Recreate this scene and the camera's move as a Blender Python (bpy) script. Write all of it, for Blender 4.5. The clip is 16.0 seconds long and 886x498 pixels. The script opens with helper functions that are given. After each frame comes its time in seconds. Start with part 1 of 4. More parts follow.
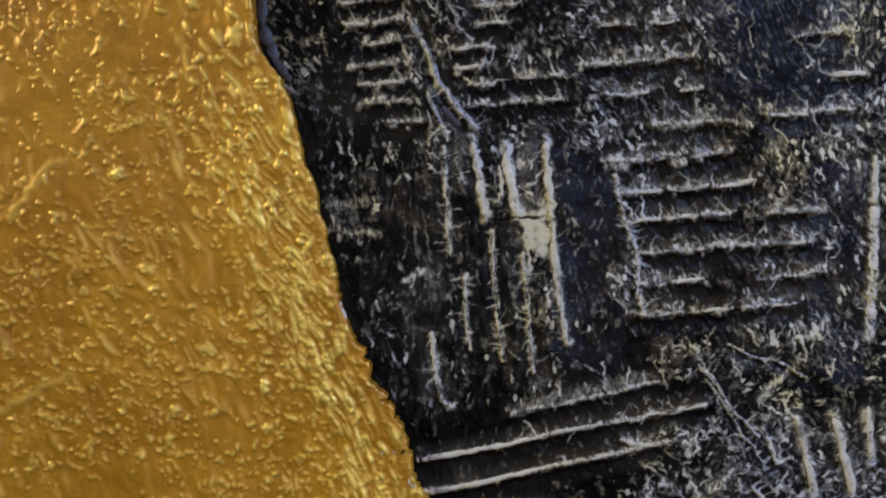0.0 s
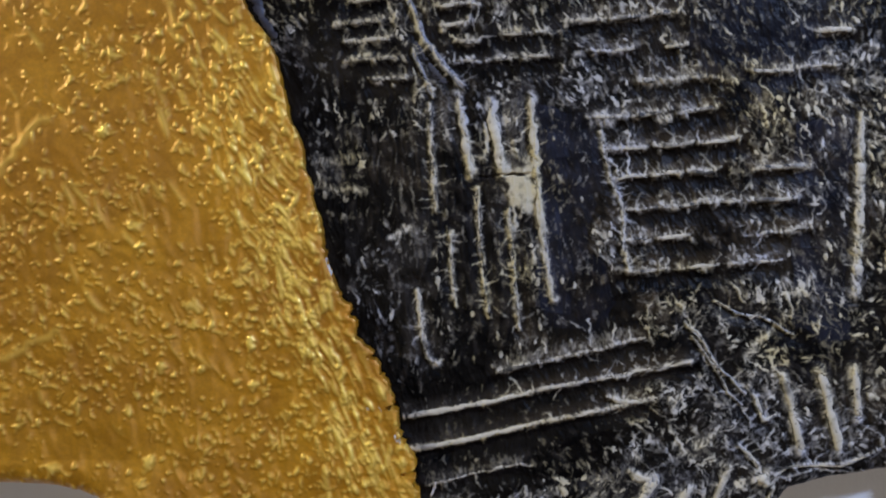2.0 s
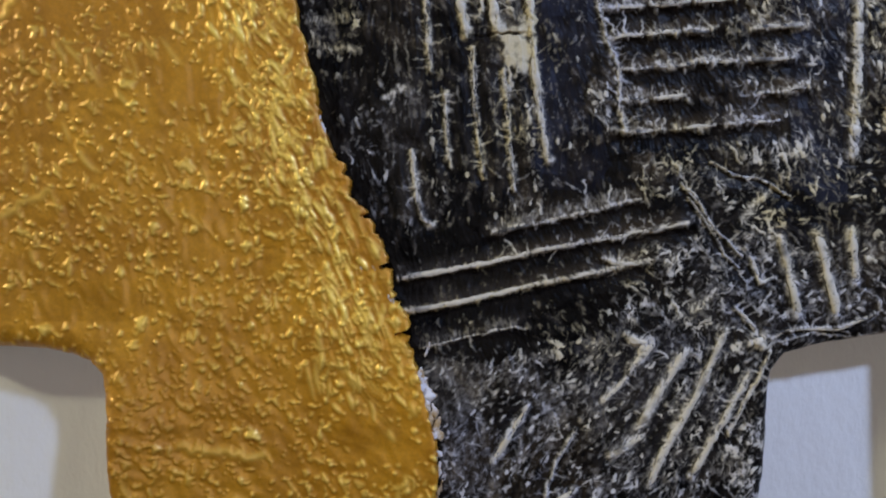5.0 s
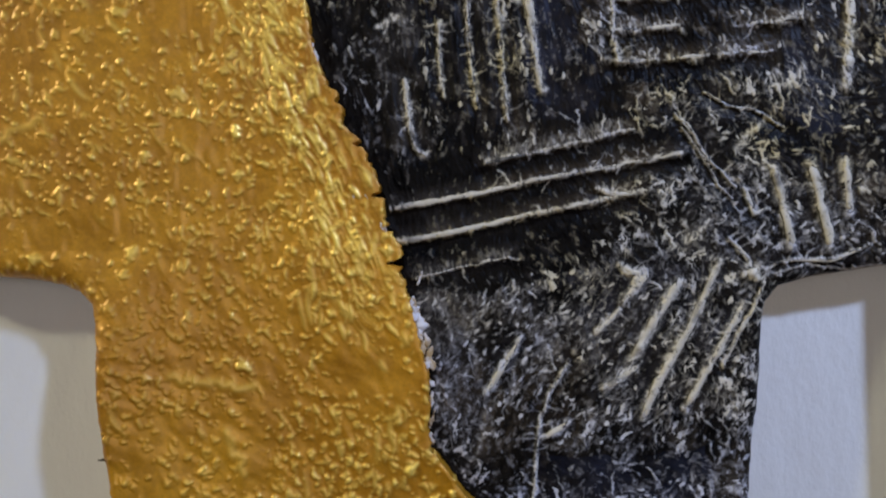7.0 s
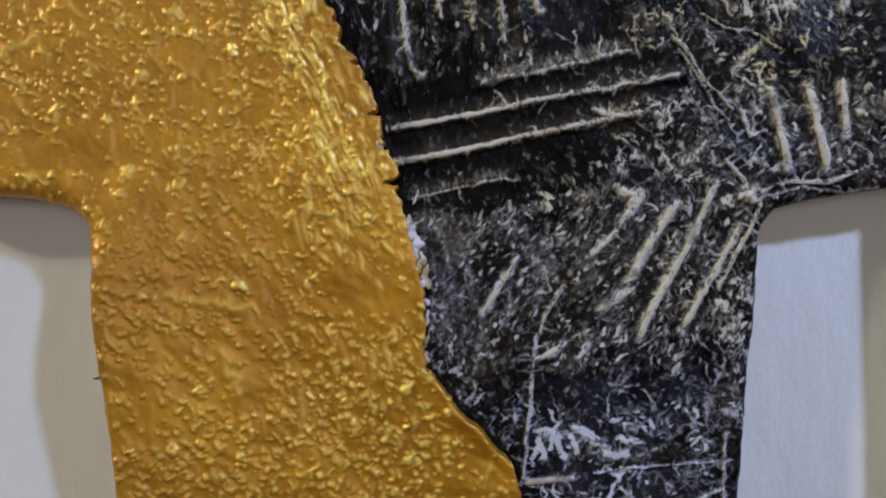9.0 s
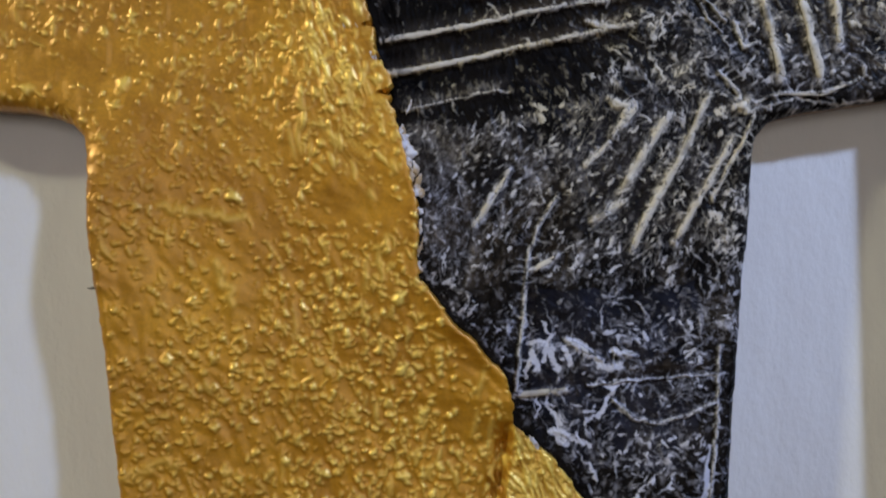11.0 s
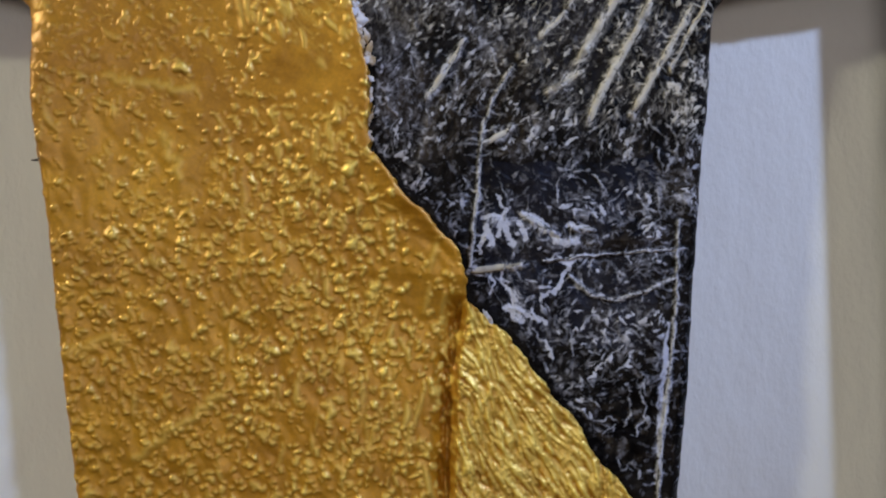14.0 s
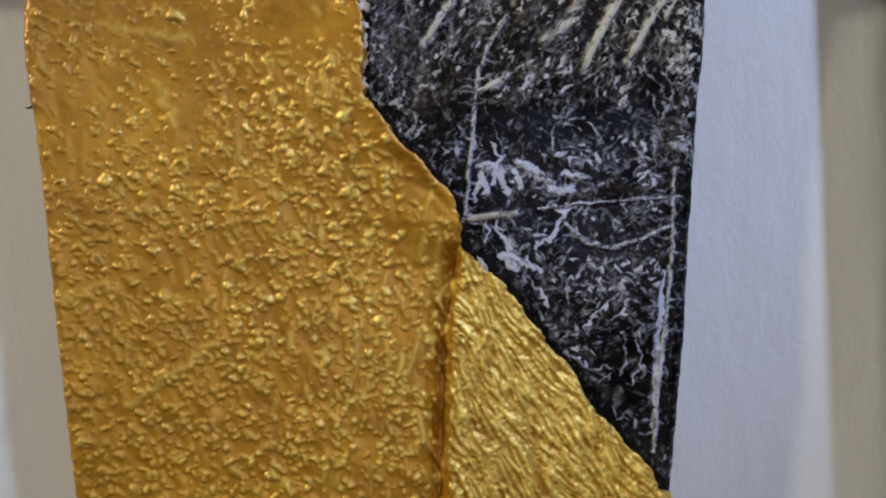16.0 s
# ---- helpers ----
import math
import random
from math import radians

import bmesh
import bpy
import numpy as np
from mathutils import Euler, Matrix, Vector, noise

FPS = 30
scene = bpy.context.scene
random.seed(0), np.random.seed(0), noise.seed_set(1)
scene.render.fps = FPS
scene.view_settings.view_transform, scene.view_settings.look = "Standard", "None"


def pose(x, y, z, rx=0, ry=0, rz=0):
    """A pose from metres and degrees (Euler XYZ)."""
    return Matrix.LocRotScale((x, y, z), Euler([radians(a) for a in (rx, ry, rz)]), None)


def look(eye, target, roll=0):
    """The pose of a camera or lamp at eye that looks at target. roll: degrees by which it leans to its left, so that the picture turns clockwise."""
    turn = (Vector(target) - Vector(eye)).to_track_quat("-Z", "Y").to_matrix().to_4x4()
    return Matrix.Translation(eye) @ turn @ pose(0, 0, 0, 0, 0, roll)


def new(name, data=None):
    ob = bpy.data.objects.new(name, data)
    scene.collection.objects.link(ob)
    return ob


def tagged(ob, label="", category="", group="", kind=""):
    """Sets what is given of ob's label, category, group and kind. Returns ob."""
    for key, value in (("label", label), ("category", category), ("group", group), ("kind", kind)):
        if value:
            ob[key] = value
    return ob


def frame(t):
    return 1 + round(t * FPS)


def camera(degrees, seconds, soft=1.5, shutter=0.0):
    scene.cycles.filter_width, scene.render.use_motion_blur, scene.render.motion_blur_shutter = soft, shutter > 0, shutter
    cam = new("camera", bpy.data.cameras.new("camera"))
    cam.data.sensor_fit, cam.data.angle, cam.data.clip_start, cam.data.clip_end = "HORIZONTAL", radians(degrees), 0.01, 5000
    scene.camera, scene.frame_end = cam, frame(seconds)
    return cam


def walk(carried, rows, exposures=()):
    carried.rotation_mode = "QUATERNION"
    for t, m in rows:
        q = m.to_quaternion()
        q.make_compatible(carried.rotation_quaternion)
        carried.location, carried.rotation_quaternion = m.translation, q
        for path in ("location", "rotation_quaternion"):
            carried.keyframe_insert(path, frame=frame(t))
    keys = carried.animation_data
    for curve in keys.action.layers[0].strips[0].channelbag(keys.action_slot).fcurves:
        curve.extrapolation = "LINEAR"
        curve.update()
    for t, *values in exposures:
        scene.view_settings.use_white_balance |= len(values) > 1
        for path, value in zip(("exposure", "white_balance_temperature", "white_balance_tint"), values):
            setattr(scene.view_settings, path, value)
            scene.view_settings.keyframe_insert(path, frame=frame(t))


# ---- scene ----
# The relief is described in millimetres: x to the right, z up from 1.5 m, h out of the wall from the relief's face.
FACE, WALL = 0.131, 0.141
cam = camera(62.0, 16.0, soft=2.05, shutter=0.8)
ROWS = [
    (0.0, 0.00001, 0.00220, 1.50357, -0.151, -1.723, -0.095),
    (0.5, 0.00041, 0.00214, 1.50167, 0.051, -1.823, -0.159),
    (1.0, -0.00042, 0.00239, 1.49984, -0.079, -2.035, -0.161),
    (1.5, 0.00115, 0.00213, 1.49867, 0.098, -1.881, -0.164),
    (2.0, 0.00319, 0.00177, 1.49577, 0.152, -1.623, -0.165),
    (2.5, 0.00391, 0.00168, 1.49381, 0.227, -1.547, -0.193),
    (3.0, 0.00318, 0.00154, 1.48727, -0.099, -1.494, -0.117),
    (3.5, 0.00316, 0.00113, 1.48188, 0.010, -1.478, -0.077),
    (4.0, 0.00419, 0.00170, 1.47719, 0.267, -1.599, -0.075),
    (6.5, 0.00442, 0.00220, 1.46233, 0.097, -1.165, 0.121),
    (7.0, 0.00501, 0.00233, 1.45753, -0.012, -0.919, 0.108),
    (7.5, 0.00599, 0.00203, 1.45433, -0.024, -1.105, 0.209),
    (8.0, 0.00595, 0.00223, 1.45027, -0.020, -1.011, 0.262),
    (8.5, 0.00619, 0.00208, 1.44752, 0.035, -1.191, 0.272),
    (9.0, 0.00578, 0.00221, 1.44360, 0.004, -0.892, 0.379),
    (11.5, 0.00922, 0.00179, 1.42097, 0.600, 0.112, 0.443),
    (12.0, 0.00989, 0.00272, 1.41608, 0.537, 0.392, 0.428),
    (12.5, 0.01041, 0.00333, 1.41402, 0.536, -0.022, 0.487),
    (13.0, 0.01356, 0.00345, 1.40609, 0.791, 0.821, 0.529),
    (13.5, 0.01527, 0.00443, 1.40520, 0.564, 0.354, 0.515),
    (14.0, 0.01663, 0.00497, 1.40329, 0.557, 0.445, 0.495),
    (14.5, 0.01635, 0.00520, 1.40080, 0.498, 0.573, 0.493),
    (15.0, 0.01517, 0.00572, 1.39745, 0.522, 0.463, 0.536),
    (15.5, 0.01605, 0.00585, 1.39467, 0.493, 0.835, 0.484),
    (16.0, 0.01774, 0.00556, 1.39356, 0.618, 0.844, 0.489),
]
walk(cam, [(t, pose(x, y, z, 90 + pitch, 0, yaw) @ pose(0, 0, 0, 0, 0, roll)) for t, x, y, z, yaw, pitch, roll in ROWS],
     exposures=[(0.0, 0.0), (16.0, 0.0)])

# ---- light: two small gallery spots, one cool and one warm, and an added fill lamp behind the camera ----
world = bpy.data.worlds.new("sky")
scene.world = world
world.use_nodes = True
sky = world.node_tree.nodes.new("ShaderNodeTexSky")
sky.sky_type, sky.sun_disc, sky.sun_elevation = "NISHITA", False, radians(35)
world.node_tree.links.new(sky.outputs["Color"], world.node_tree.nodes["Background"].inputs["Color"])
world.node_tree.nodes["Background"].inputs["Strength"].default_value = 0.1

MIDDLE = Vector((0.0, FACE, 1.43))


def spot(name, way, distance, watts, colour, size, beam, soft, aim=MIDDLE):
    """A spot lamp that shines on the relief from the direction way (right, out, up)."""
    lamp = bpy.data.lights.new(name, "SPOT")
    lamp.energy, lamp.color, lamp.shadow_soft_size = watts, colour, size
    lamp.spot_size, lamp.spot_blend = radians(beam), soft
    x, out, up = Vector(way).normalized() * distance
    new(name, lamp).matrix_world = look(MIDDLE + Vector((x, -out, up)), aim)


spot("cool_spot", (10.0, 8.5, 9.6), 0.75, 19.6, (0.47, 0.62, 1.03), 0.022, 26, 1.0, MIDDLE + Vector((0.055, 0, 0.05)))
spot("warm_spot", (-22.0, 8.5, 11.0), 2.2, 90, (1.0, 0.95, 0.68), 0.05, 50, 0.4)
# Added area lamp, out of view, for soft ambient light on the relief.
fill = bpy.data.lights.new("fill_light", "AREA")
fill.shape, fill.size, fill.size_y, fill.energy, fill.color = "RECTANGLE", 1.5, 1.2, 12.4, (1.0, 0.87, 0.84)
new("fill_light", fill).matrix_world = look((0.3, -2.68, 1.6), (0.0, 0.1, 1.45))

# ---- materials ----


def material(name, roughness=0.5, metallic=0.0):
    """A node material; returns it, its tree and its shader."""
    mat = bpy.data.materials.new(name)
    mat.use_nodes = True
    bsdf = mat.node_tree.nodes["Principled BSDF"]
    bsdf.inputs["Roughness"].default_value, bsdf.inputs["Metallic"].default_value = roughness, metallic
    return mat, mat.node_tree, bsdf


def node(tree, kind, **inputs):
    made = tree.nodes.new(kind)
    for key, value in inputs.items():
        made.inputs[key.replace("_", " ")].default_value = value
    return made


def grain(tree, scale, detail=4.0, stretch=(1, 1, 1), rough=0.55):
    """Noise in world metres, scale in 1/m."""
    place = tree.nodes.new("ShaderNodeNewGeometry")
    size = tree.nodes.new("ShaderNodeVectorMath")
    size.operation = "MULTIPLY"
    size.inputs[1].default_value = stretch
    tree.links.new(place.outputs["Position"], size.inputs[0])
    made = node(tree, "ShaderNodeTexNoise", Scale=scale, Detail=detail, Roughness=rough)
    tree.links.new(size.outputs[0], made.inputs["Vector"])
    return made.outputs["Fac"]


def ramp(tree, value, stops):
    made = tree.nodes.new("ShaderNodeValToRGB")
    while len(made.color_ramp.elements) < len(stops):
        made.color_ramp.elements.new(0.5)
    for element, (at, colour) in zip(made.color_ramp.elements, stops):
        element.position, element.color = at, (*colour, 1)
    tree.links.new(value, made.inputs["Fac"])
    return made.outputs["Color"]


def calc(tree, operation, a, b=None, clamp=False):
    made = tree.nodes.new("ShaderNodeMath")
    made.operation, made.use_clamp = operation, clamp
    for slot, value in enumerate((a, b)):
        if isinstance(value, (int, float)):
            made.inputs[slot].default_value = value
        elif value is not None:
            tree.links.new(value, made.inputs[slot])
    return made.outputs[0]


def mix(tree, fac, a, b, blend="MIX"):
    made = tree.nodes.new("ShaderNodeMix")
    made.data_type, made.blend_type = "RGBA", blend
    for slot, value in ((0, fac), (6, a), (7, b)):
        if isinstance(value, (int, float)):
            made.inputs[slot].default_value = value
        elif isinstance(value, tuple):
            made.inputs[slot].default_value = (*value, 1)
        else:
            tree.links.new(value, made.inputs[slot])
    return made.outputs[2]


def bump(tree, bsdf, height, strength, distance):
    made = node(tree, "ShaderNodeBump", Strength=strength, Distance=distance)
    tree.links.new(height, made.inputs["Height"])
    tree.links.new(made.outputs["Normal"], bsdf.inputs["Normal"])


def gold_paint():
    mat, tree, bsdf = material("gold_paint", 0.36, 0.4)
    bsdf.inputs["Coat Weight"].default_value, bsdf.inputs["Coat Roughness"].default_value = 0.4, 0.36
    tint = ramp(tree, grain(tree, 38, 5), [(0.34, (0.437, 0.193, 0.005)), (0.66, (0.57, 0.282, 0.011))])
    flake = ramp(tree, grain(tree, 1500, 2), [(0.4, (0.9, 0.9, 0.9)), (0.66, (1.06, 1.06, 1.06))])
    # Highlights put into the colour: paler gold where the lumps would sparkle.
    glint = tree.nodes.new("ShaderNodeAttribute")
    glint.attribute_name = "brush_glint"
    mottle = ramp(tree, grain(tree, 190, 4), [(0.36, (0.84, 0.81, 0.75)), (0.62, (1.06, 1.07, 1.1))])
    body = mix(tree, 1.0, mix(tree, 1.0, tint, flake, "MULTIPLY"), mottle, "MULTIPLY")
    tree.links.new(mix(tree, calc(tree, "MULTIPLY", glint.outputs["Fac"], 0.9), body, (0.98, 0.73, 0.15)), bsdf.inputs["Base Color"])
    tree.links.new(calc(tree, "MULTIPLY_ADD", grain(tree, 300, 3), 0.3), bsdf.inputs["Roughness"])
    bsdf.inputs["Roughness"].links[0].from_node.inputs[2].default_value = 0.31
    bump(tree, bsdf, grain(tree, 1300, 3), 0.10, 0.0002)
    return mat


def black_paint():
    """Black paint over crumpled paper; the crests that the dry brush touched are cream to bluish grey."""
    mat, tree, bsdf = material("dry_brushed_black", 0.4)
    bsdf.inputs["Specular IOR Level"].default_value = 0.05
    brush = tree.nodes.new("ShaderNodeAttribute")
    brush.attribute_name = "brush_glint"
    broken = calc(tree, "MULTIPLY_ADD", grain(tree, 1100, 3), 0.8)
    broken.node.inputs[2].default_value = -0.40
    cover = calc(tree, "ADD", brush.outputs["Fac"], broken)
    cover = ramp(tree, cover, [(0.13, (0, 0, 0)), (0.38, (0.22, 0.22, 0.22)), (0.76, (1, 1, 1))])
    paint = ramp(tree, grain(tree, 45, 4), [(0.36, (0.46, 0.445, 0.43)), (0.48, (0.54, 0.495, 0.39)), (0.64, (0.56, 0.48, 0.28))])
    chalky = ramp(tree, grain(tree, 45, 4), [(0.36, (0.46, 0.48, 0.57)), (0.64, (0.52, 0.51, 0.52))])
    place, apart = tree.nodes.new("ShaderNodeNewGeometry"), tree.nodes.new("ShaderNodeSeparateXYZ")
    tree.links.new(place.outputs["Position"], apart.inputs[0])
    high = ramp(tree, calc(tree, "SUBTRACT", apart.outputs["Z"], 1.0), [(0.405, (0, 0, 0)), (0.455, (1, 1, 1))])
    creamy = ramp(tree, grain(tree, 110, 4), [(0.36, (0.5, 0.5, 0.5)), (0.50, (1, 1, 1))])
    paint = mix(tree, mix(tree, 1.0, high, creamy, "MULTIPLY"), chalky, paint)
    ground = ramp(tree, grain(tree, 60, 5), [(0.40, (0.0012, 0.0011, 0.0014)), (0.58, (0.006, 0.0048, 0.0038)), (0.75, (0.024, 0.019, 0.013))])
    dust = tree.nodes.new("ShaderNodeAttribute")
    dust.attribute_name = "film"
    haze = ramp(tree, grain(tree, 34, 4), [(0.36, (0.054, 0.051, 0.056)), (0.5, (0.078, 0.066, 0.054)), (0.64, (0.110, 0.080, 0.048))])
    ground = mix(tree, dust.outputs["Fac"], ground, haze)
    navy = tree.nodes.new("ShaderNodeAttribute")
    navy.attribute_name = "navy"
    ground = mix(tree, navy.outputs["Fac"], ground, ramp(tree, grain(tree, 160, 4), [(0.38, (0.005, 0.006, 0.012)), (0.62, (0.030, 0.034, 0.055))]))
    tree.links.new(mix(tree, cover, ground, paint), bsdf.inputs["Base Color"])
    bump(tree, bsdf, grain(tree, 900, 3), 0.6, 0.0002)
    return mat


def cream_paint(name, light, dark, cut):
    """Rubbed paint on a raised stroke, black where the brush missed it."""
    mat, tree, bsdf = material(name, 0.5)
    worn = ramp(tree, grain(tree, 700, 4, (1, 1, 1), 0.7), [(cut - 0.06, (0, 0, 0)), (cut + 0.06, (1, 1, 1))])
    rubs = ramp(tree, grain(tree, 170, 3), [(cut - 0.10, (0.12, 0.12, 0.12)), (cut + 0.04, (1, 1, 1))])
    worn = mix(tree, 1.0, worn, rubs, "MULTIPLY")
    shade = ramp(tree, grain(tree, 120, 4), [(0.35, tuple(0.8 * c for c in light)), (0.65, light)])
    place = tree.nodes.new("ShaderNodeNewGeometry")
    apart = tree.nodes.new("ShaderNodeSeparateXYZ")
    tree.links.new(place.outputs["Normal"], apart.inputs[0])
    top = ramp(tree, calc(tree, "MULTIPLY", apart.outputs["Y"], -1.0), [(0.25, (0, 0, 0)), (0.75, (1, 1, 1))])
    tree.links.new(mix(tree, mix(tree, 1.0, worn, top, "MULTIPLY"), dark, shade), bsdf.inputs["Base Color"])
    bump(tree, bsdf, grain(tree, 1500, 3), 0.4, 0.0002)
    return mat


def plaster():
    mat, tree, bsdf = material("white_wall_paint", 0.75)
    tint = ramp(tree, grain(tree, 30, 6, (1, 1, 0.3)), [(0.3, (0.67, 0.67, 0.65)), (0.7, (0.75, 0.755, 0.725))])
    tree.links.new(tint, bsdf.inputs["Base Color"])
    bump(tree, bsdf, grain(tree, 150, 6, (1, 1, 0.55), 0.62), 0.42, 0.0014)
    return mat


def plain(name, colour, roughness=0.6, scale=40):
    mat, tree, bsdf = material(name, roughness)
    tint = ramp(tree, grain(tree, scale, 5), [(0.3, tuple(0.85 * c for c in colour)), (0.7, colour)])
    tree.links.new(tint, bsdf.inputs["Base Color"])
    bump(tree, bsdf, grain(tree, scale * 8, 4), 0.2, 0.001)
    return mat


GOLD, BLACK, WALLPAINT = gold_paint(), black_paint(), plaster()
CREAM = cream_paint("cream_ridge_paint", (0.58, 0.53, 0.42), (0.03, 0.027, 0.023), 0.375)
GREY = cream_paint("grey_ridge_paint", (0.50, 0.50, 0.50), (0.02, 0.02, 0.022), 0.46)
RUBBED = cream_paint("rubbed_ridge_paint", (0.51, 0.46, 0.36), (0.02, 0.018, 0.016), 0.48)
BLUE = cream_paint("blue_black_paint", (0.04, 0.045, 0.07), (0.02, 0.02, 0.03), 0.47)
CORD = cream_paint("blue_grey_cord_paint", (0.30, 0.31, 0.35), (0.018, 0.02, 0.03), 0.42)
CHALK = cream_paint("chalk_white_paint", (0.66, 0.65, 0.68), (0.36, 0.25, 0.12), 0.45)
DARK = plain("dark_gap_paint", (0.015, 0.014, 0.014), 0.5, 200)
BOARD = plain("brown_board", (0.30, 0.21, 0.13), 0.8, 90)
ROOM = plain("matt_room_paint", (0.72, 0.71, 0.69), 0.8, 8)
FLOOR = plain("floor_wood", (0.30, 0.20, 0.12), 0.5, 6)

# ---- helpers for meshes ----


def art(x, z, h):
    """A place of the relief, from millimetres."""
    return Vector((x / 1000, FACE - h / 1000, 1.5 + z / 1000))


def part(name, bm, mat, parent=None, label=""):
    mesh = bpy.data.meshes.new(name)
    bm.to_mesh(mesh)
    bm.free()
    mesh.materials.append(mat)
    ob = new(name, mesh)
    ob.parent = parent
    if label:
        tagged(ob, label)
    return ob


def box(bm, low, high):
    """A box from corner to corner."""
    size = [b - a for a, b in zip(low, high)]
    centre = [(a + b) / 2 for a, b in zip(low, high)]
    bmesh.ops.create_cube(bm, size=1, matrix=Matrix.LocRotScale(centre, None, size))


def structure(name, boxes, mat, label):
    bm = bmesh.new()
    for low, high in boxes:
        box(bm, low, high)
    return tagged(part(name, bm, mat), label, name.split("_")[0], kind="structure")


def value_noise(x, z, size, seed):
    """Smooth noise from 0 to 1, with bumps of that size in millimetres."""
    rng = np.random.default_rng(seed)
    table = rng.random((512, 512))
    fx, fz = x / size + 200.3, z / size + 200.7
    ix, iz = np.floor(fx).astype(int), np.floor(fz).astype(int)
    u, v = fx - ix, fz - iz
    u, v = u * u * (3 - 2 * u), v * v * (3 - 2 * v)
    at = lambda i, j: table[(iz + j) % 512, (ix + i) % 512]
    return (at(0, 0) * (1 - u) + at(1, 0) * u) * (1 - v) + (at(0, 1) * (1 - u) + at(1, 1) * u) * v


def cloud(x, z, size, seed, octaves=4):
    total, weight = 0, 0
    for n in range(octaves):
        total, weight = total + value_noise(x, z, size / 2**n, seed + n) * 0.6**n, weight + 0.6**n
    return total / weight


# ---- room: the wall that carries the relief, and plain surfaces that close the place ----
structure("wall_north", [((-2.1, WALL, 0), (2.1, WALL + 0.12, 2.6))], WALLPAINT, "white painted plaster wall with brushed texture")
structure("wall_east", [((2.0, -2.9, 0), (2.1, WALL, 2.6))], ROOM, "plain off-white painted side wall")
structure("wall_west", [((-2.1, -2.9, 0), (-2.0, WALL, 2.6))], ROOM, "plain off-white painted side wall")
structure("wall_south", [((-2.1, -2.9, 0), (-0.5, -2.75, 2.6)), ((1.1, -2.9, 0), (2.1, -2.75, 2.6)),
                         ((-0.5, -2.9, 0), (1.1, -2.75, 0.95)), ((-0.5, -2.9, 2.25), (1.1, -2.75, 2.6))], ROOM, "plain off-white wall with an opening behind the fill light")
structure("floor", [((-2.1, -2.9, -0.1), (2.1, WALL + 0.12, 0))], FLOOR, "brown wooden floor")
structure("ceiling", [((-2.1, -2.9, 2.6), (2.1, WALL + 0.12, 2.7))], ROOM, "plain white ceiling")

# ---- the relief: outline, seam and layers ----
ROUND = lambda cx, cz, r, a, b: [(cx + r * np.cos(radians(a + (b - a) * n / 6)), cz + r * np.sin(radians(a + (b - a) * n / 6))) for n in range(7)]
OUTLINE = (ROUND(-93, 46, 8, 180, 90) + ROUND(90, 46, 8, 90, 0) + ROUND(92, -40, 6, 0, -90)
           + [(84, -47.2), (71.4, -49.2), (64.5, -51.0), (62.3, -53.8), (61.6, -58.0), (61.4, -67.8), (60.4, -77.7), (59.3, -94.0), (57.9, -119.5), (56.2, -141.4), (55.0, -152)]
           + ROUND(48.5, -154, 6, 0, -90) + ROUND(-39, -154, 6, -90, -180)
           + [(-45.2, -147.5), (-49.8, -109.0), (-52.9, -84.5), (-54.3, -74.5), (-55.2, -62), (-55.7, -57.5), (-56.7, -54.6), (-58.8, -52.5), (-62.2, -51.1), (-66, -50.3), (-73, -49.7)]
           + ROUND(-92, -41.5, 8, -90, -180))
SEAM = [(-29, 66), (-32.4, 44), (-31.8, 38), (-30.8, 34), (-27.4, 29.3), (-25.5, 23.4), (-23.6, 15.6), (-21.7, 9.7), (-19.8, 1.8), (-18.6, -4.1), (-17.4, -9.1),
        (-14.4, -17), (-11.5, -23), (-8, -29), (-4.6, -35.1), (-3.9, -41.1), (-1.1, -51.4), (1.4, -61.3), (2.8, -70.2), (3.0, -78.3), (8, -85.4), (13.8, -91.4),
        (18, -96), (19.8, -100.6), (19.6, -104.5), (25.6, -109.2), (30.5, -115.9), (37.2, -123.5), (43, -132), (50.7, -140), (53, -144.5), (62, -149), (75, -152)]


def inside(px, pz, corners):
    """Signed distance to a closed outline, plus inside."""
    far, odd = np.full(px.shape, 1e9), np.zeros(px.shape, bool)
    for (ax, az), (bx, bz) in zip(corners, corners[1:] + corners[:1]):
        ex, ez = bx - ax, bz - az
        along = np.clip(((px - ax) * ex + (pz - az) * ez) / (ex * ex + ez * ez + 1e-9), 0, 1)
        far = np.minimum(far, np.hypot(px - ax - along * ex, pz - az - along * ez))
        if abs(ez) > 1e-9:
            odd ^= ((az > pz) != (bz > pz)) & (px < ax + (pz - az) * ex / ez)
    return np.where(odd, far, -far)


def seam_x(z):
    """Where the gold ends, at a height."""
    return np.interp(-np.asarray(z, float), [-b for _, b in SEAM], [a for a, _ in SEAM])


def lay_grid(step, left, right, bottom, top):
    """The grid that a layer is shaped on, with the distance of each of its places from the rim and from the seam."""
    global STEP, XS, ZS, GX, GZ, EDGE, RIGHT_OF_SEAM
    STEP = step
    XS, ZS = np.arange(left, right, step), np.arange(bottom, top, step)
    GX, GZ = np.meshgrid(XS, ZS)
    EDGE = inside(GX, GZ, OUTLINE) + (cloud(GX, GZ, 3.5, 11, 3) - 0.5) * 0.4
    teeth = np.where((ZS < -15) & (ZS > -50), 1.7, 0.9)[:, None] * (cloud(GX * 0.3, GZ, 2.6, 21, 4) - 0.5) * 2
    RIGHT_OF_SEAM = inside(GX, GZ, SEAM + [(300, -160), (300, 66)]) + teeth


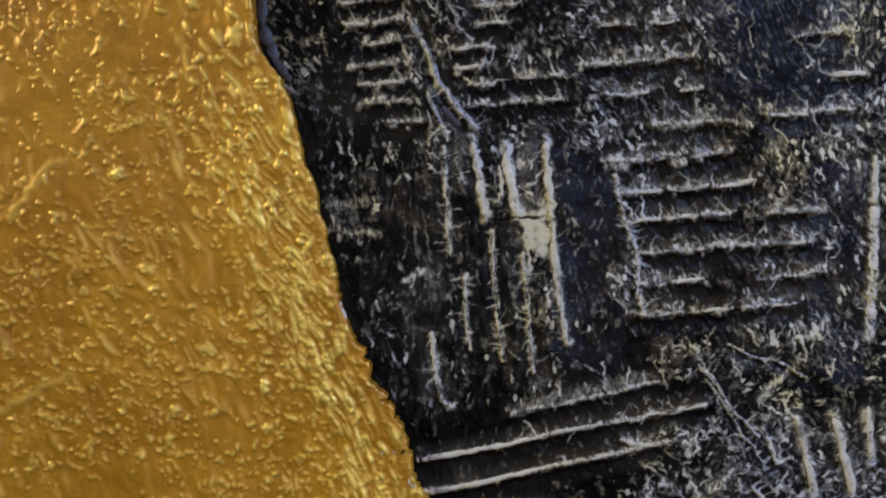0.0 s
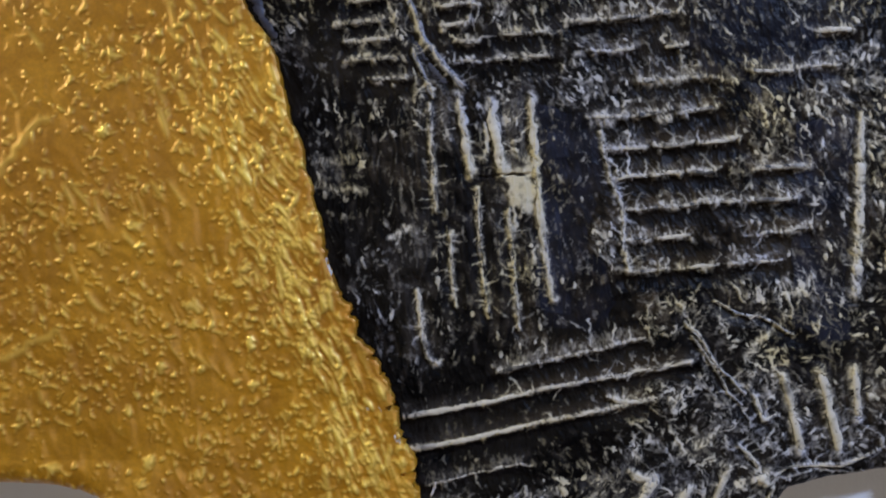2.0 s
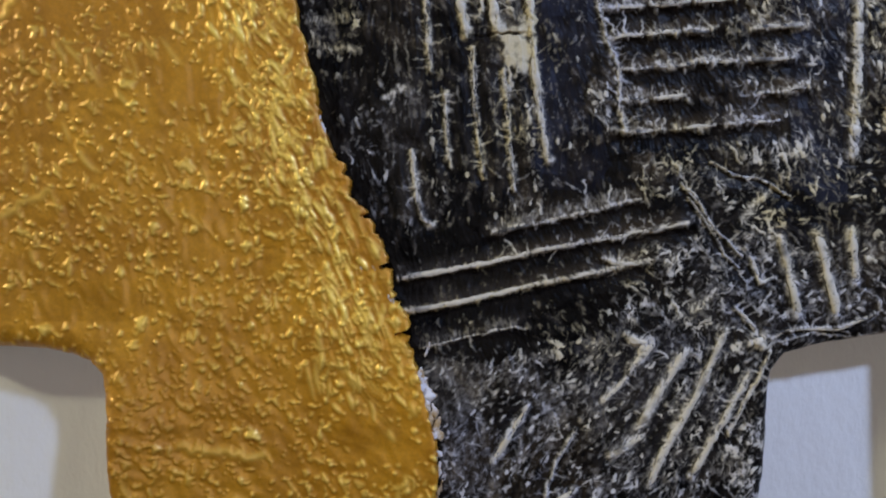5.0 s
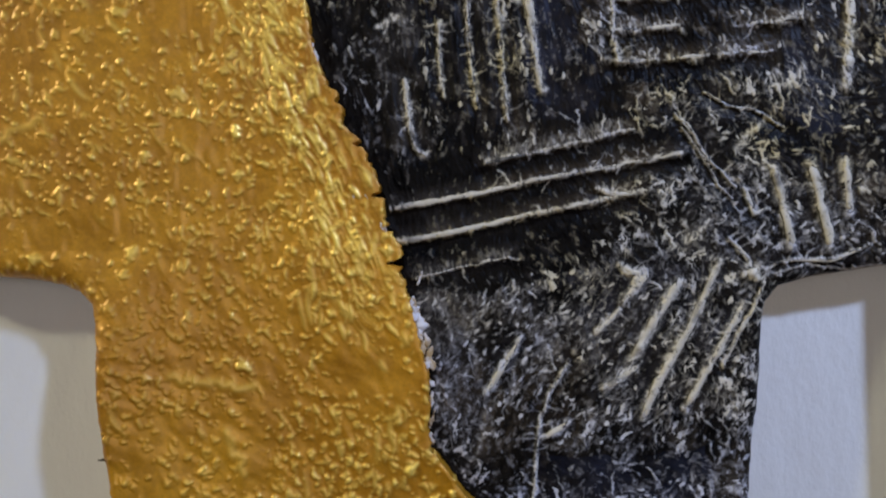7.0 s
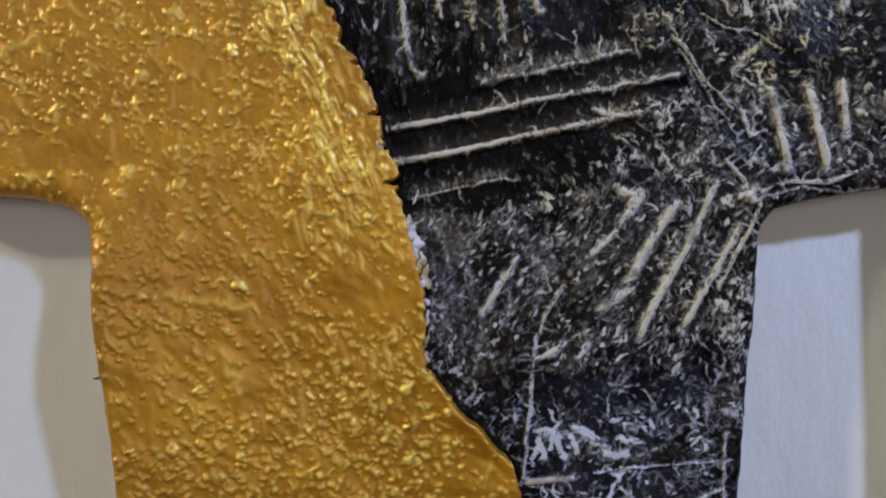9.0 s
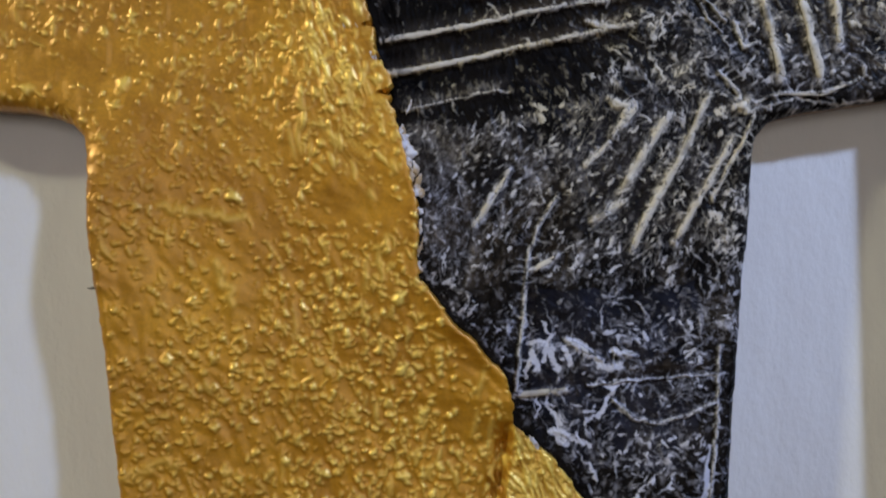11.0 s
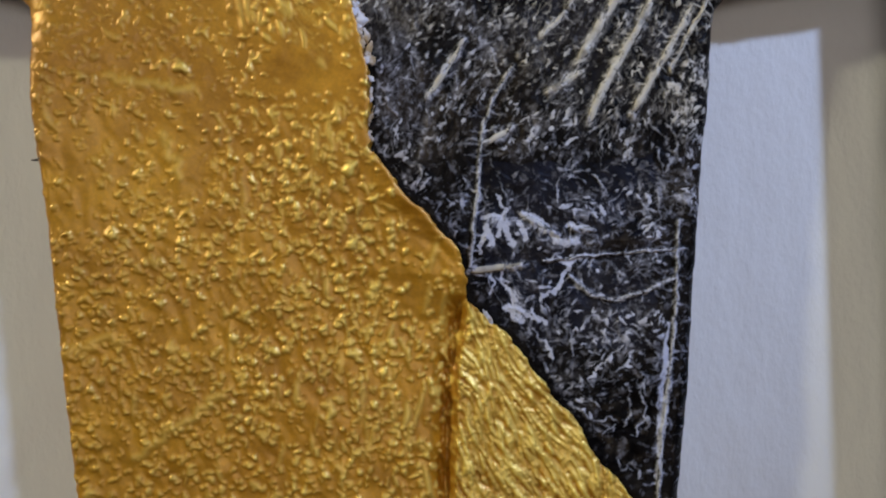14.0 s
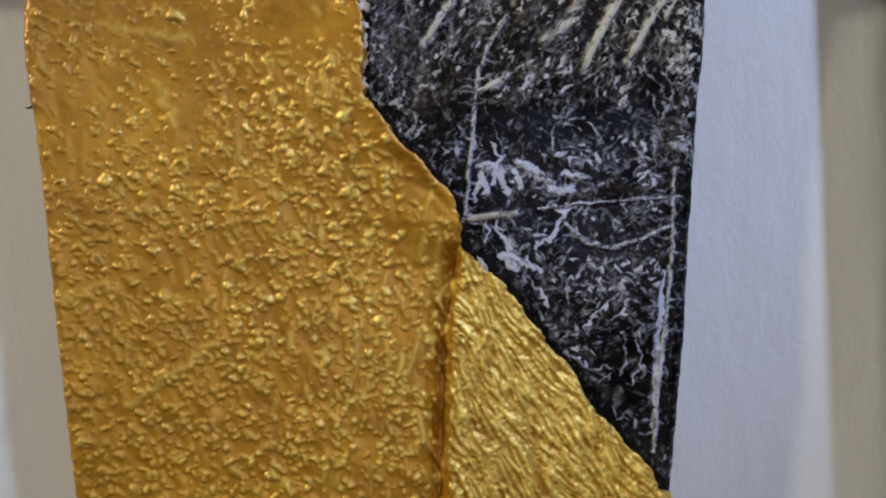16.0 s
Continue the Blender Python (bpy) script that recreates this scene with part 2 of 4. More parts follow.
lay_grid(0.2, -104, 64, -164, 57)
SLITS = np.full(GX.shape, 9.0)
for ax, bx, z, wide in ((-7.6, -3, -35.4, 1.0), (-5.4, -2, -41.0, 1.1), (-4.4, -0.5, -47.0, 1.1), (-10.4, -7, -26.6, 1.0), (-8.9, -6, -29.4, 0.7)):
    taper = wide * (0.15 + 0.85 * np.clip((GX - ax) / (bx - ax), 0, 1)) * (0.6 + 0.8 * value_noise(GX, GZ, 0.8, 23))
    SLITS = np.minimum(SLITS, np.hypot(GX - np.clip(GX, ax, bx), GZ - z - 0.06 * (GX - ax)) - taper)
GOLD_IN = np.minimum(np.minimum(EDGE, -RIGHT_OF_SEAM), SLITS)


def rolled(d, radius, drop):
    """The face falls away round its rim."""
    k = np.clip(1 - d / radius, 0, 1)
    return -drop * (1 - np.sqrt(1 - k * k * 0.999))


def strokes(count, seed, low, high, region, heading, spread, length, width, bend=0.25, taper=0.4):
    """Samples (x, z, width, strength) along many short, bent random strokes inside a region."""
    rng = np.random.default_rng(seed)
    x, z = rng.uniform(low[0], high[0], count), rng.uniform(low[1], high[1], count)
    keep = region(x, z) > rng.random(count)
    x, z = x[keep], z[keep]
    n = len(x)
    angle = heading(x, z) + rng.normal(0, 1, n) * spread(x, z)
    steps = 14
    long = rng.uniform(*length, n) * rng.uniform(0.5, 1, n)
    wide, strong, turn = rng.uniform(*width, n), 0.25 + 0.75 * rng.random(n) ** 1.3, rng.normal(0, bend, n)
    out = []
    for s in range(steps):
        fade = np.sin(np.pi * (s + 0.7) / (steps + 0.4)) ** 0.5
        out.append((x.copy(), z.copy(), wide * (1 - taper + taper * fade), strong * fade))
        angle = angle + turn / steps * 2 + rng.normal(0, 0.08, n)
        x, z = x + np.cos(angle) * long / steps, z + np.sin(angle) * long / steps
    return [np.concatenate(c) for c in zip(*out)]


def stamp(field, samples, reach=4, dome=False):
    """Presses soft dabs, or round droplets, into a field of heights, the highest winning."""
    x, z, wide, strong = samples
    reach = int(np.ceil(reach * 0.21 / STEP))
    ix, iz = np.round((x - XS[0]) / STEP).astype(int), np.round((z - ZS[0]) / STEP).astype(int)
    for i in range(-reach, reach + 1):
        for j in range(-reach, reach + 1):
            jx, jz = ix + i, iz + j
            ok = (jx >= 0) & (jx < len(XS)) & (jz >= 0) & (jz < len(ZS))
            d2 = (XS[jx[ok]] - x[ok]) ** 2 + (ZS[jz[ok]] - z[ok]) ** 2
            rise = np.clip(1 - d2 / (1.3 * wide[ok]) ** 2, 0, 1) ** 1.3 if dome else np.exp(-d2 / wide[ok] ** 2)
            np.maximum.at(field, (jz[ok], jx[ok]), strong[ok] * rise)
    return field


def ruffle(field, steps):
    """Frays a field: each step (reach, size, seed) shifts its places by a noise of that size in millimetres."""
    dx, dz = 0, 0
    for reach, size, seed in steps:
        dx = dx + reach * 2 * (value_noise(GX, GZ, size, seed) - 0.5)
        dz = dz + reach * 2 * (value_noise(GX, GZ, size, seed + 1) - 0.5)
    fr, fc = np.clip((GZ + dz - ZS[0]) / STEP, 0, len(ZS) - 1.001), np.clip((GX + dx - XS[0]) / STEP, 0, len(XS) - 1.001)
    r, c = fr.astype(int), fc.astype(int)
    u, v = fc - c, fr - r
    return (field[r, c] * (1 - u) + field[r, c + 1] * u) * (1 - v) + (field[r + 1, c] * (1 - u) + field[r + 1, c + 1] * u) * v


def combed(way, size, length, seed):
    """Noise drawn out along the direction way, into fibres of that thickness and length; mean 0, deviation 1."""
    grains = value_noise(GX, GZ, size, seed)
    total = grains.copy()
    for sign in (1, -1):
        i, j = np.indices(GX.shape).astype(float)
        for n in range(int(length / 2 / STEP)):
            r, c = np.clip(np.round(i), 0, len(ZS) - 1).astype(int), np.clip(np.round(j), 0, len(XS) - 1).astype(int)
            i, j = i + sign * np.sin(way[r, c]), j + sign * np.cos(way[r, c])
            r, c = np.clip(np.round(i), 0, len(ZS) - 1).astype(int), np.clip(np.round(j), 0, len(XS) - 1).astype(int)
            total += grains[r, c]
    return (total - total.mean()) / total.std()


def along(points, width, strength, wobble=0.0, seed=0):
    """Samples along a line through a few points."""
    p = np.array(points, float)
    run = np.r_[0, np.cumsum(np.hypot(*np.diff(p, axis=0).T))]
    s = np.arange(0, run[-1], 0.15)
    x, z = np.interp(s, run, p[:, 0]), np.interp(s, run, p[:, 1])
    x = x + (value_noise(s, s * 0 + seed, 1.2, seed) - 0.5) * wobble
    z = z + (value_noise(s, s * 0 + seed, 1.2, seed + 1) - 0.5) * wobble
    return x, z, np.full(len(s), width), np.full(len(s), strength)


def layer(name, d, h, back, mat, parent, label, brush, dust=None, blue=None):
    """A sheet over the grid where d is positive, snapped to its outline, with a skirt down to the height back."""
    gz, gx = np.gradient(d, STEP)
    size = np.maximum(gx**2 + gz**2, 0.2)
    out = d < 0
    px = np.where(out, GX - np.clip(d, -1, 0) * gx / size, GX)
    pz = np.where(out, GZ - np.clip(d, -1, 0) * gz / size, GZ)
    on = d > 0
    quad = on[:-1, :-1] | on[1:, :-1] | on[:-1, 1:] | on[1:, 1:]
    r, c = np.nonzero(quad)
    wide = len(XS)
    faces = np.stack([r * wide + c, r * wide + c + 1, (r + 1) * wide + c + 1, (r + 1) * wide + c], 1)
    sides = np.concatenate([faces[:, [k, (k + 1) % 4]] for k in range(4)])
    key = np.sort(sides, 1)
    key = key[:, 0].astype(np.int64) * d.size + key[:, 1]
    _, first, times = np.unique(key, return_index=True, return_counts=True)
    rim = sides[first[times == 1]]
    used, index = np.unique(faces, return_inverse=True)
    place = np.full(d.size, -1)
    place[used] = np.arange(len(used))
    low = np.unique(rim)
    below = np.full(d.size, -1)
    below[low] = len(used) + np.arange(len(low))
    x, z, y = px.ravel()[used], pz.ravel()[used], h.ravel()[used]
    x, z, y = np.r_[x, px.ravel()[low]], np.r_[z, pz.ravel()[low]], np.r_[y, np.full(len(low), back)]
    skirt = np.stack([place[rim[:, 1]], place[rim[:, 0]], below[rim[:, 0]], below[rim[:, 1]]], 1)
    loops = np.concatenate([index.reshape(-1, 4), skirt])
    mesh = bpy.data.meshes.new(name)
    mesh.vertices.add(len(x))
    mesh.vertices.foreach_set("co", np.stack([x / 1000, FACE - y / 1000, 1.5 + z / 1000], 1).ravel())
    mesh.loops.add(loops.size)
    mesh.loops.foreach_set("vertex_index", loops.ravel().astype(np.int32))
    mesh.polygons.add(len(loops))
    mesh.polygons.foreach_set("loop_start", np.arange(0, loops.size, 4, dtype=np.int32))
    mesh.update(calc_edges=True)
    mesh.polygons.foreach_set("use_smooth", np.ones(len(loops), bool))
    for key, field in (("brush_glint", brush), ("film", dust), ("navy", blue)):
        if field is not None:
            mesh.attributes.new(key, "FLOAT", "POINT").data.foreach_set("value", np.r_[field.ravel()[used], np.zeros(len(low))].astype(np.float32))
    mesh.materials.append(mat)
    ob = new(name, mesh)
    ob.parent = parent
    return tagged(ob, label)


relief = tagged(new("wall_relief"), "T-shaped wall relief, half gold, half black, on a white wall", "wall relief")

# gold: smooth swells, many small lumps and drips of paint, a folded flap low down
FOLD = [(19.6, -104), (18.0, -116), (17.7, -129), (17.3, -147), (16.5, -205)]
fold_at = np.interp(-GZ, [-b for _, b in FOLD], [a for a, _ in FOLD])
on_flap = lambda x, z: (z < -104) & (x > np.interp(-z, [-b for _, b in FOLD], [a for a, _ in FOLD]))
gold_way = lambda x, z: np.where(on_flap(x, z), radians(-56), radians(-72) + (value_noise(x, z, 24, 41) - 0.5) * 1.5)
gold_spread = lambda x, z: np.where(on_flap(x, z), 0.15, 0.55)
lumps = np.zeros(GX.shape)
beads = lambda samples: (samples[0], samples[1], samples[2], samples[2] * (0.35 + 0.65 * samples[3]))
calm = lambda x, z: 1 - np.exp(-(((z + 88) / 9) ** 2)) * (x > seam_x(z) - 4)
gold_patch = lambda x, z: calm(x, z) * np.clip(cloud(x, z, 17, 31, 3) * 4.6 - 1.65 + 0.35 * np.clip((-80 - z) / 20, 0, 1) + 0.4 * np.clip((-40 - x) / 8, 0, 1) * (z < -45), np.where(z < -70, 0.26, 0.14), 1) * (x < seam_x(z) + 1)
gold_all = ((-104, -164), (62, 57))
stamp(lumps, beads(strokes(5200, 51, *gold_all, gold_patch, gold_way, gold_spread, (0.1, 1.4), (0.28, 0.56), 0.3)), 4, True)
stamp(lumps, beads(strokes(2600, 57, *gold_all, gold_patch, gold_way, gold_spread, (0.8, 3.0), (0.30, 0.52), 0.4)), 4, True)
stamp(lumps, beads(strokes(13000, 55, *gold_all, gold_patch, gold_way, gold_spread, (0.05, 1.0), (0.22, 0.40), 0.2)), 3, True)
stamp(lumps, beads(strokes(1500, 58, (-60, -164), (22, -72), gold_patch, gold_way, gold_spread, (0.1, 1.3), (0.36, 0.66), 0.3)), 5, True)
lumps = ruffle(lumps, [(0.3, 1.2, 131), (0.16, 0.5, 133)])
stamp(lumps, [a * b for a, b in zip(beads(strokes(1500, 53, (16, -164), (60, -104), on_flap, gold_way, gold_spread, (2.0, 8.0), (0.35, 0.6), 0.06)), (1, 1, 1, 0.8))], 4, True)
drips = lambda x, z: np.where((x > -12) & (x < 16) & (z < -96), 0.9, 0.25) * (x < seam_x(z) - 1) * ~on_flap(x, z) * calm(x, z)
stamp(lumps, [a * b for a, b in zip(beads(strokes(900, 56, *gold_all, drips, lambda x, z: np.where(z < -60, radians(-88), radians(-66)), lambda x, z: x * 0 + 0.1, (3.0, 11.0), (0.4, 0.7), 0.08)), (1, 1, 1, 0.55))], 5)
near_seam = lambda x, z: (np.abs(seam_x(z) - 9 - x) < 8) * (z > -60) * 0.8
stamp(lumps, beads(strokes(1100, 54, (-50, -60), (10, 57), near_seam, lambda x, z: x * 0 + radians(-62), lambda x, z: x * 0 + 0.2, (1.0, 4.5), (0.34, 0.6), 0.1)), 4, True)
for n, line in enumerate([[(-75, 5), (-70, 13), (-66, 15)], [(-78, -29), (-65, -22)], [(-36, -131), (-22, -121)], [(-49, -115), (-43, -111.5), (-38, -112)],
                          [(-33, -77), (-29.5, -84)], [(-43, -67), (-28, -68.5)]]):
    stamp(lumps, along(line, 0.8, 0.24 if n < 2 else 0.32, 1.8, 60 + n), 8)
dabs = np.zeros(GX.shape)
clotted = lambda x, z: calm(x, z) * np.clip(cloud(x, z, 12, 141, 2) * 5 - 2.4, 0.06, 1) * (x < seam_x(z) - 2) * ~on_flap(x, z)
stamp(dabs, beads(strokes(700, 59, *gold_all, clotted, gold_way, lambda x, z: x * 0 + 0.9, (0.5, 3.4), (0.45, 1.0), 0.8)), 9, True)
lumps = np.maximum(lumps, 0.85 * ruffle(dabs, [(0.5, 1.6, 135), (0.3, 0.6, 137)]))
gold_grid = gold_way(GX, GZ)
ripple = combed(gold_grid + (value_noise(GX, GZ, 4, 48) - 0.5) * 1.2, 1.3, 3.0, 49)
FLAP = on_flap(GX, GZ)
STRETCHED = np.exp(-(((seam_x(ZS)[:, None] - 8 - GX) / 6) ** 2)) * np.clip((GZ + 66) / 20, 0, 1) * np.clip((34 - GZ) / 16, 0, 1)
wrinkles = combed(np.where(FLAP, radians(-56), radians(-62)) + (value_noise(GX, GZ, 5, 45) - 0.5) * 0.9, 0.44, 4.0, 46)
gold_h = np.where(FLAP, 0.19, 0.08 * STRETCHED) * np.clip(wrinkles, -1.5, 2.2) + 0.55 + (0.8 + 0.1 * np.clip((-75 - GZ) / 20, 0, 1)) * lumps + 0.05 * np.clip(ripple, -2, 2) + 1.4 * (cloud(GX, GZ, 26, 71, 2) - 0.5) + 0.25 * (value_noise(GX, GZ, 4.0, 75) - 0.5)
beside = (GX - fold_at) * (GZ < -103.5)
gold_h += np.where(GZ < -103.5, 1.3 * np.clip(beside / 0.5 + 0.3, 0, 1) * np.clip(1.2 - beside / 26, 0.3, 1) - np.where(beside < -1.6, 1.6, 2.1) * np.exp(-np.abs((beside + 1.6) / np.where(beside < -1.6, 1.9, 1.2)) ** 3) * (0.35 + 1.1 * value_noise(GX * 0.8 + GZ * 0.5, GZ * 0.16, 1.1, 47)) * np.clip((-103.5 - GZ) / 3, 0, 1), 0)
gold_h += 1.9 * np.clip(1 + RIGHT_OF_SEAM / 20, 0, 1) * np.clip((GZ + 108) / 8, 0, 1)
gold_h += 2.9 * (np.clip(-22 - GX, 0, 34) / 33) ** 2 * np.clip((-45 - GZ) / 18, 0, 1)
gold_h += 1.5 * np.clip((GX - seam_x(ZS)[:, None] + 26) / 26, 0, 1) ** 1.3 * np.exp(-(((GZ + 66) / 18) ** 2))
under_arm = np.clip((GZ + 70) / 18, 0, 1)
gold_h += np.where(GX < -38, under_arm * rolled(EDGE, 5.0, 4.0) + (1 - under_arm) * rolled(EDGE, 1.6, 1.8), rolled(EDGE, 3.2, 2.6)) + rolled(-RIGHT_OF_SEAM, 1.0, 0.35)
LIP = np.exp(-(((GZ + 88) / 8) ** 4))
gold_h += 0.75 * LIP * (np.clip(1 + RIGHT_OF_SEAM / 3.4, 0, 1) ** 1.5 + np.clip(rolled(-RIGHT_OF_SEAM, 0.8, 0.6), -0.6, 0))
# Painted highlights follow the lumps, stronger by the seam, fading towards lower left.
gold_layer = layer("gold_layer", GOLD_IN, gold_h, -4.4, GOLD, relief, "lumpy metallic gold paint, highlights painted on its crests", (1 - 0.6 * np.clip((-8 - GX) / 40, 0, 1) * np.clip((-40 - GZ) / 20, 0, 1)) * np.clip(lumps * 1.9 - 0.12 + 0.10 * np.clip(1 + RIGHT_OF_SEAM / 30, 0, 1) + np.where(FLAP, 0.28, 0.36 * STRETCHED) * np.clip(wrinkles + 0.3, 0, 2.2), 0, 1))

gold_face = (gold_h, XS[0], ZS[0], STEP)

# black: crumpled paper with raised creases that the dry brush caught
def strayed(x, z):
    """A place moved a little, so that the zones of the paper run into one another unevenly."""
    return x + 7 * (cloud(x, z, 9, 191, 3) - 0.5), z + 7 * (cloud(x, z, 9, 195, 3) - 0.5)


def black_way(x, z):
    x, z = strayed(x, z)
    swirl = (cloud(x, z, 9, 81, 2) - 0.5) * 7 + (value_noise(x, z, 2.2, 84) - 0.5) * 2.6
    way = radians(-66) + (value_noise(x, z, 14, 83) - 0.5) * 0.9
    way = np.where((x < 28) & (z < 18) & (z > -29), radians(-86), way)
    way = np.where((x > 36) & (z < -16) & (z > -48), swirl, way)
    way = np.where((z < -50) & (z > -80), radians(62) + swirl * 0.18, way)
    return np.where(z < -80, swirl, way)


def black_density(x, z):
    on_black = x > seam_x(z) - 1
    x, z = strayed(x, z)
    dense = np.clip(cloud(x, z, 13, 85, 3) * 3.0 - 0.85, 0.10, 1)
    dense = np.where((x > 20.5) & (x < 31) & (z < 18) & (z > -26), 0.18, dense)
    dense = np.where((x < 12) & (z < 18) & (z > -30), dense * 0.6, dense)
    dense = np.where((x < 1) & (z < 3) & (z > -13), dense * 0.35, dense)
    dense = np.where((x < 30) & (z < -29) & (z > -50), dense * 0.25, dense)
    dense = np.where((x < 46) & (z < -15) & (z > -42), dense * 0.4, dense)
    dense = np.where(z > 18, np.where(x > 42, dense * 0.95, np.where(x > 22, np.maximum(dense, 0.65), np.maximum(dense * 0.7, 0.36))), dense)
    dense = np.where((x > 36) & (z < -46) & (z > -80), np.maximum(dense * 0.8, 0.6), dense)
    dense = np.where((x <= 36) & (z < -50) & (z > -80), np.maximum(dense * 0.9, 0.6), dense)
    dense = np.where(z < -80, np.where(x > 20, np.maximum(dense * 0.8, 0.38), 0.5), dense)
    dense = np.where((x > 38) & (z < -16) & (z > -30), dense * 0.7, dense)
    dense = np.where((x > 38) & (z < -30) & (z > -48), 0.6, dense)
    dense = np.where((x > 56) & (z < 0) & (z > -27), dense * 0.65, dense)
    dense = np.where((x < -2) & (z < 21) & (z > 4), dense * 0.4, np.where((x < seam_x(z) + 9) & (z > 18), np.maximum(dense * 0.8, 0.4), dense))
    return dense * on_black


black_spread = lambda x, z: np.where(z < -80, 0.7, np.where((x < 28) & (z < 18) & (z > -29), 0.3, 0.42))
lay_grid(0.135, -42, 101, -152, 57)
BLACK_IN = np.minimum(EDGE, RIGHT_OF_SEAM + 6.5)
WAY = black_way(GX, GZ)
DENSE = black_density(GX, GZ)
fine = combed(WAY + (value_noise(GX, GZ, 1.3, 86) - 0.5) * 1.1, 0.23, 1.2, 87)
coarse = combed(WAY + (value_noise(GX, GZ, 2.6, 88) - 0.5) * 1.1, 0.40, 2.3, 89)
creases = np.zeros(GX.shape)
chips = np.zeros(GX.shape)
chip_all = ((-34, -150), (101, 57))
faded = lambda samples, low: (samples[0], samples[1], samples[2], low + (1 - low) * samples[3] ** 1.2)
sliver_spread = lambda x, z: 0.75 * black_spread(x, z)
stamp(chips, faded(strokes(15000, 91, *chip_all, black_density, black_way, sliver_spread, (0.8, 3.8), (0.20, 0.44), 0.15, 0.9), 0.08), 3)
shards = np.zeros(GX.shape)
stamp(shards, faded(strokes(3200, 93, *chip_all, black_density, black_way, sliver_spread, (1.2, 4.0), (0.32, 0.60), 0.15, 0.95), 0.08), 5)
stamp(creases, faded(strokes(3000, 92, *chip_all, black_density, black_way, black_spread, (2.0, 7.0), (0.14, 0.26), 0.6), 0.1), 3)
plates = np.zeros(GX.shape)
stamp(plates, faded(strokes(11000, 94, *chip_all, lambda x, z: np.clip(1.3 * black_density(x, z) + 0.1, 0, 1), black_way, sliver_spread, (1.0, 3.6), (0.30, 0.75), 0.2, 0.9), 0.15), 5)
FRAY = [(0.25, 1.3, 151), (0.12, 0.4, 153)]
corner = lambda x, z: np.where((z > -49) & (z < -17) & (x < 62), 0.75, 0.35) * (x > 34 + np.abs(z + 34) * 0.25)
stamp(shards, faded(strokes(1500, 95, (34, -86), (64, -14), corner, black_way, lambda x, z: x * 0 + 0.5, (1.5, 4.5), (0.28, 0.58), 0.8, 0.9), 0.2), 5)
flecked = lambda x, z: np.where((x > 20) & (x < 31) & (z < 19) & (z > -26), np.where(x < 24.5, 0.75, 0.2), np.where((x > 44) & (z > 12), 0.35, 0.05)) * (x > 18)
flecks = np.zeros(GX.shape)
stamp(flecks, faded(strokes(3600, 97, (18, -26), (76, 52), flecked, lambda x, z: x * 0 + radians(-80), lambda x, z: x * 0 + 0.25, (0.5, 2.2), (0.20, 0.36), 0.3, 0.9), 0.3), 3)
flecks = np.clip(1.3 * ruffle(flecks, FRAY) - 0.1, 0, 1)
chips = np.clip(3.2 * ruffle(chips, FRAY) - 0.8, 0, 1)
chips = np.maximum(chips, np.clip(3.4 * ruffle(shards, [(0.5, 0.9, 157), (0.28, 0.35, 159)]) - 1.1, 0, 1))
chips *= np.clip(0.36 + 0.95 * value_noise(GX, GZ, 1.4, 161) * (0.5 + cloud(GX, GZ, 6, 163, 2)), 0, 1)
creases = ruffle(creases, FRAY[1:])
plates = np.clip(1.3 * ruffle(plates, FRAY) - 0.15, 0, 1)
crumple = np.abs(cloud(GX, GZ, 5, 95, 3) - 0.5) * 2
patch = DENSE * 1.45 - 1.22 + (cloud(GX, GZ, 6, 101, 2) - 0.5) * 1.6
bx, bz = GX + 2.4 * (cloud(GX, GZ, 2.2, 111, 2) - 0.5), GZ + 2.4 * (cloud(GX, GZ, 2.2, 113, 2) - 0.5)
worms = np.clip(1.15 - np.abs(cloud(bx * 1.25, bz * 0.85, 2.6, 115, 2) - 0.5) / 0.055, 0, 1) * np.clip(2.4 * value_noise(GX, GZ, 1.7, 117) - 1.2 + 0.7 * patch, 0, 1)
def tissue(size, length, width, sway, seed, bias=0.0):
    """Thin raised folds of crumpled tissue: a broken net of lines drawn out along the paper's grain."""
    n = combed(WAY + (value_noise(GX, GZ, 2.2, seed) - 0.5) * sway, size, length, seed + 1)
    n = ruffle(n, FRAY)
    gate = np.clip(2.3 * value_noise(GX, GZ, 1.5, seed + 2) - 0.95 + 0.75 * patch + bias, 0, 1)
    return np.clip(1.2 - np.abs(n - 0.2) / (1.25 * width * (0.6 + 0.9 * value_noise(GX, GZ, 0.9, seed + 3))), 0, 1) * gate


nets = np.maximum(np.maximum(tissue(1.35, 3.2, 0.34, 2.2, 161), 0.8 * tissue(0.85, 2.2, 0.32, 1.8, 166, -0.1)), tissue(2.2, 5.0, 0.24, 3.0, 171))
clots = combed(WAY + (value_noise(GX, GZ, 1.8, 118) - 0.5) * 2.6, 0.46, 1.0, 119)
clots = np.clip((clots + 1.2 * patch - 0.85) / 1.5, 0, 1) * (0.3 + 0.9 * value_noise(GX, GZ, 1.6, 120))
flakes = np.clip((0.5 * fine + 1.0 * coarse + patch - 0.55) / 1.5, 0, 1) * (0.4 + 0.8 * value_noise(GX, GZ, 1.1, 103))
streaks = combed(WAY + (value_noise(GX, GZ, 5, 106) - 0.5) * 0.8, 0.7, 4.5, 107)
FX, FZ = strayed(GX, GZ)
zone = lambda left, right, low, high: ((FX > left) & (FX < right) & (FZ > low) & (FZ < high)).astype(float)
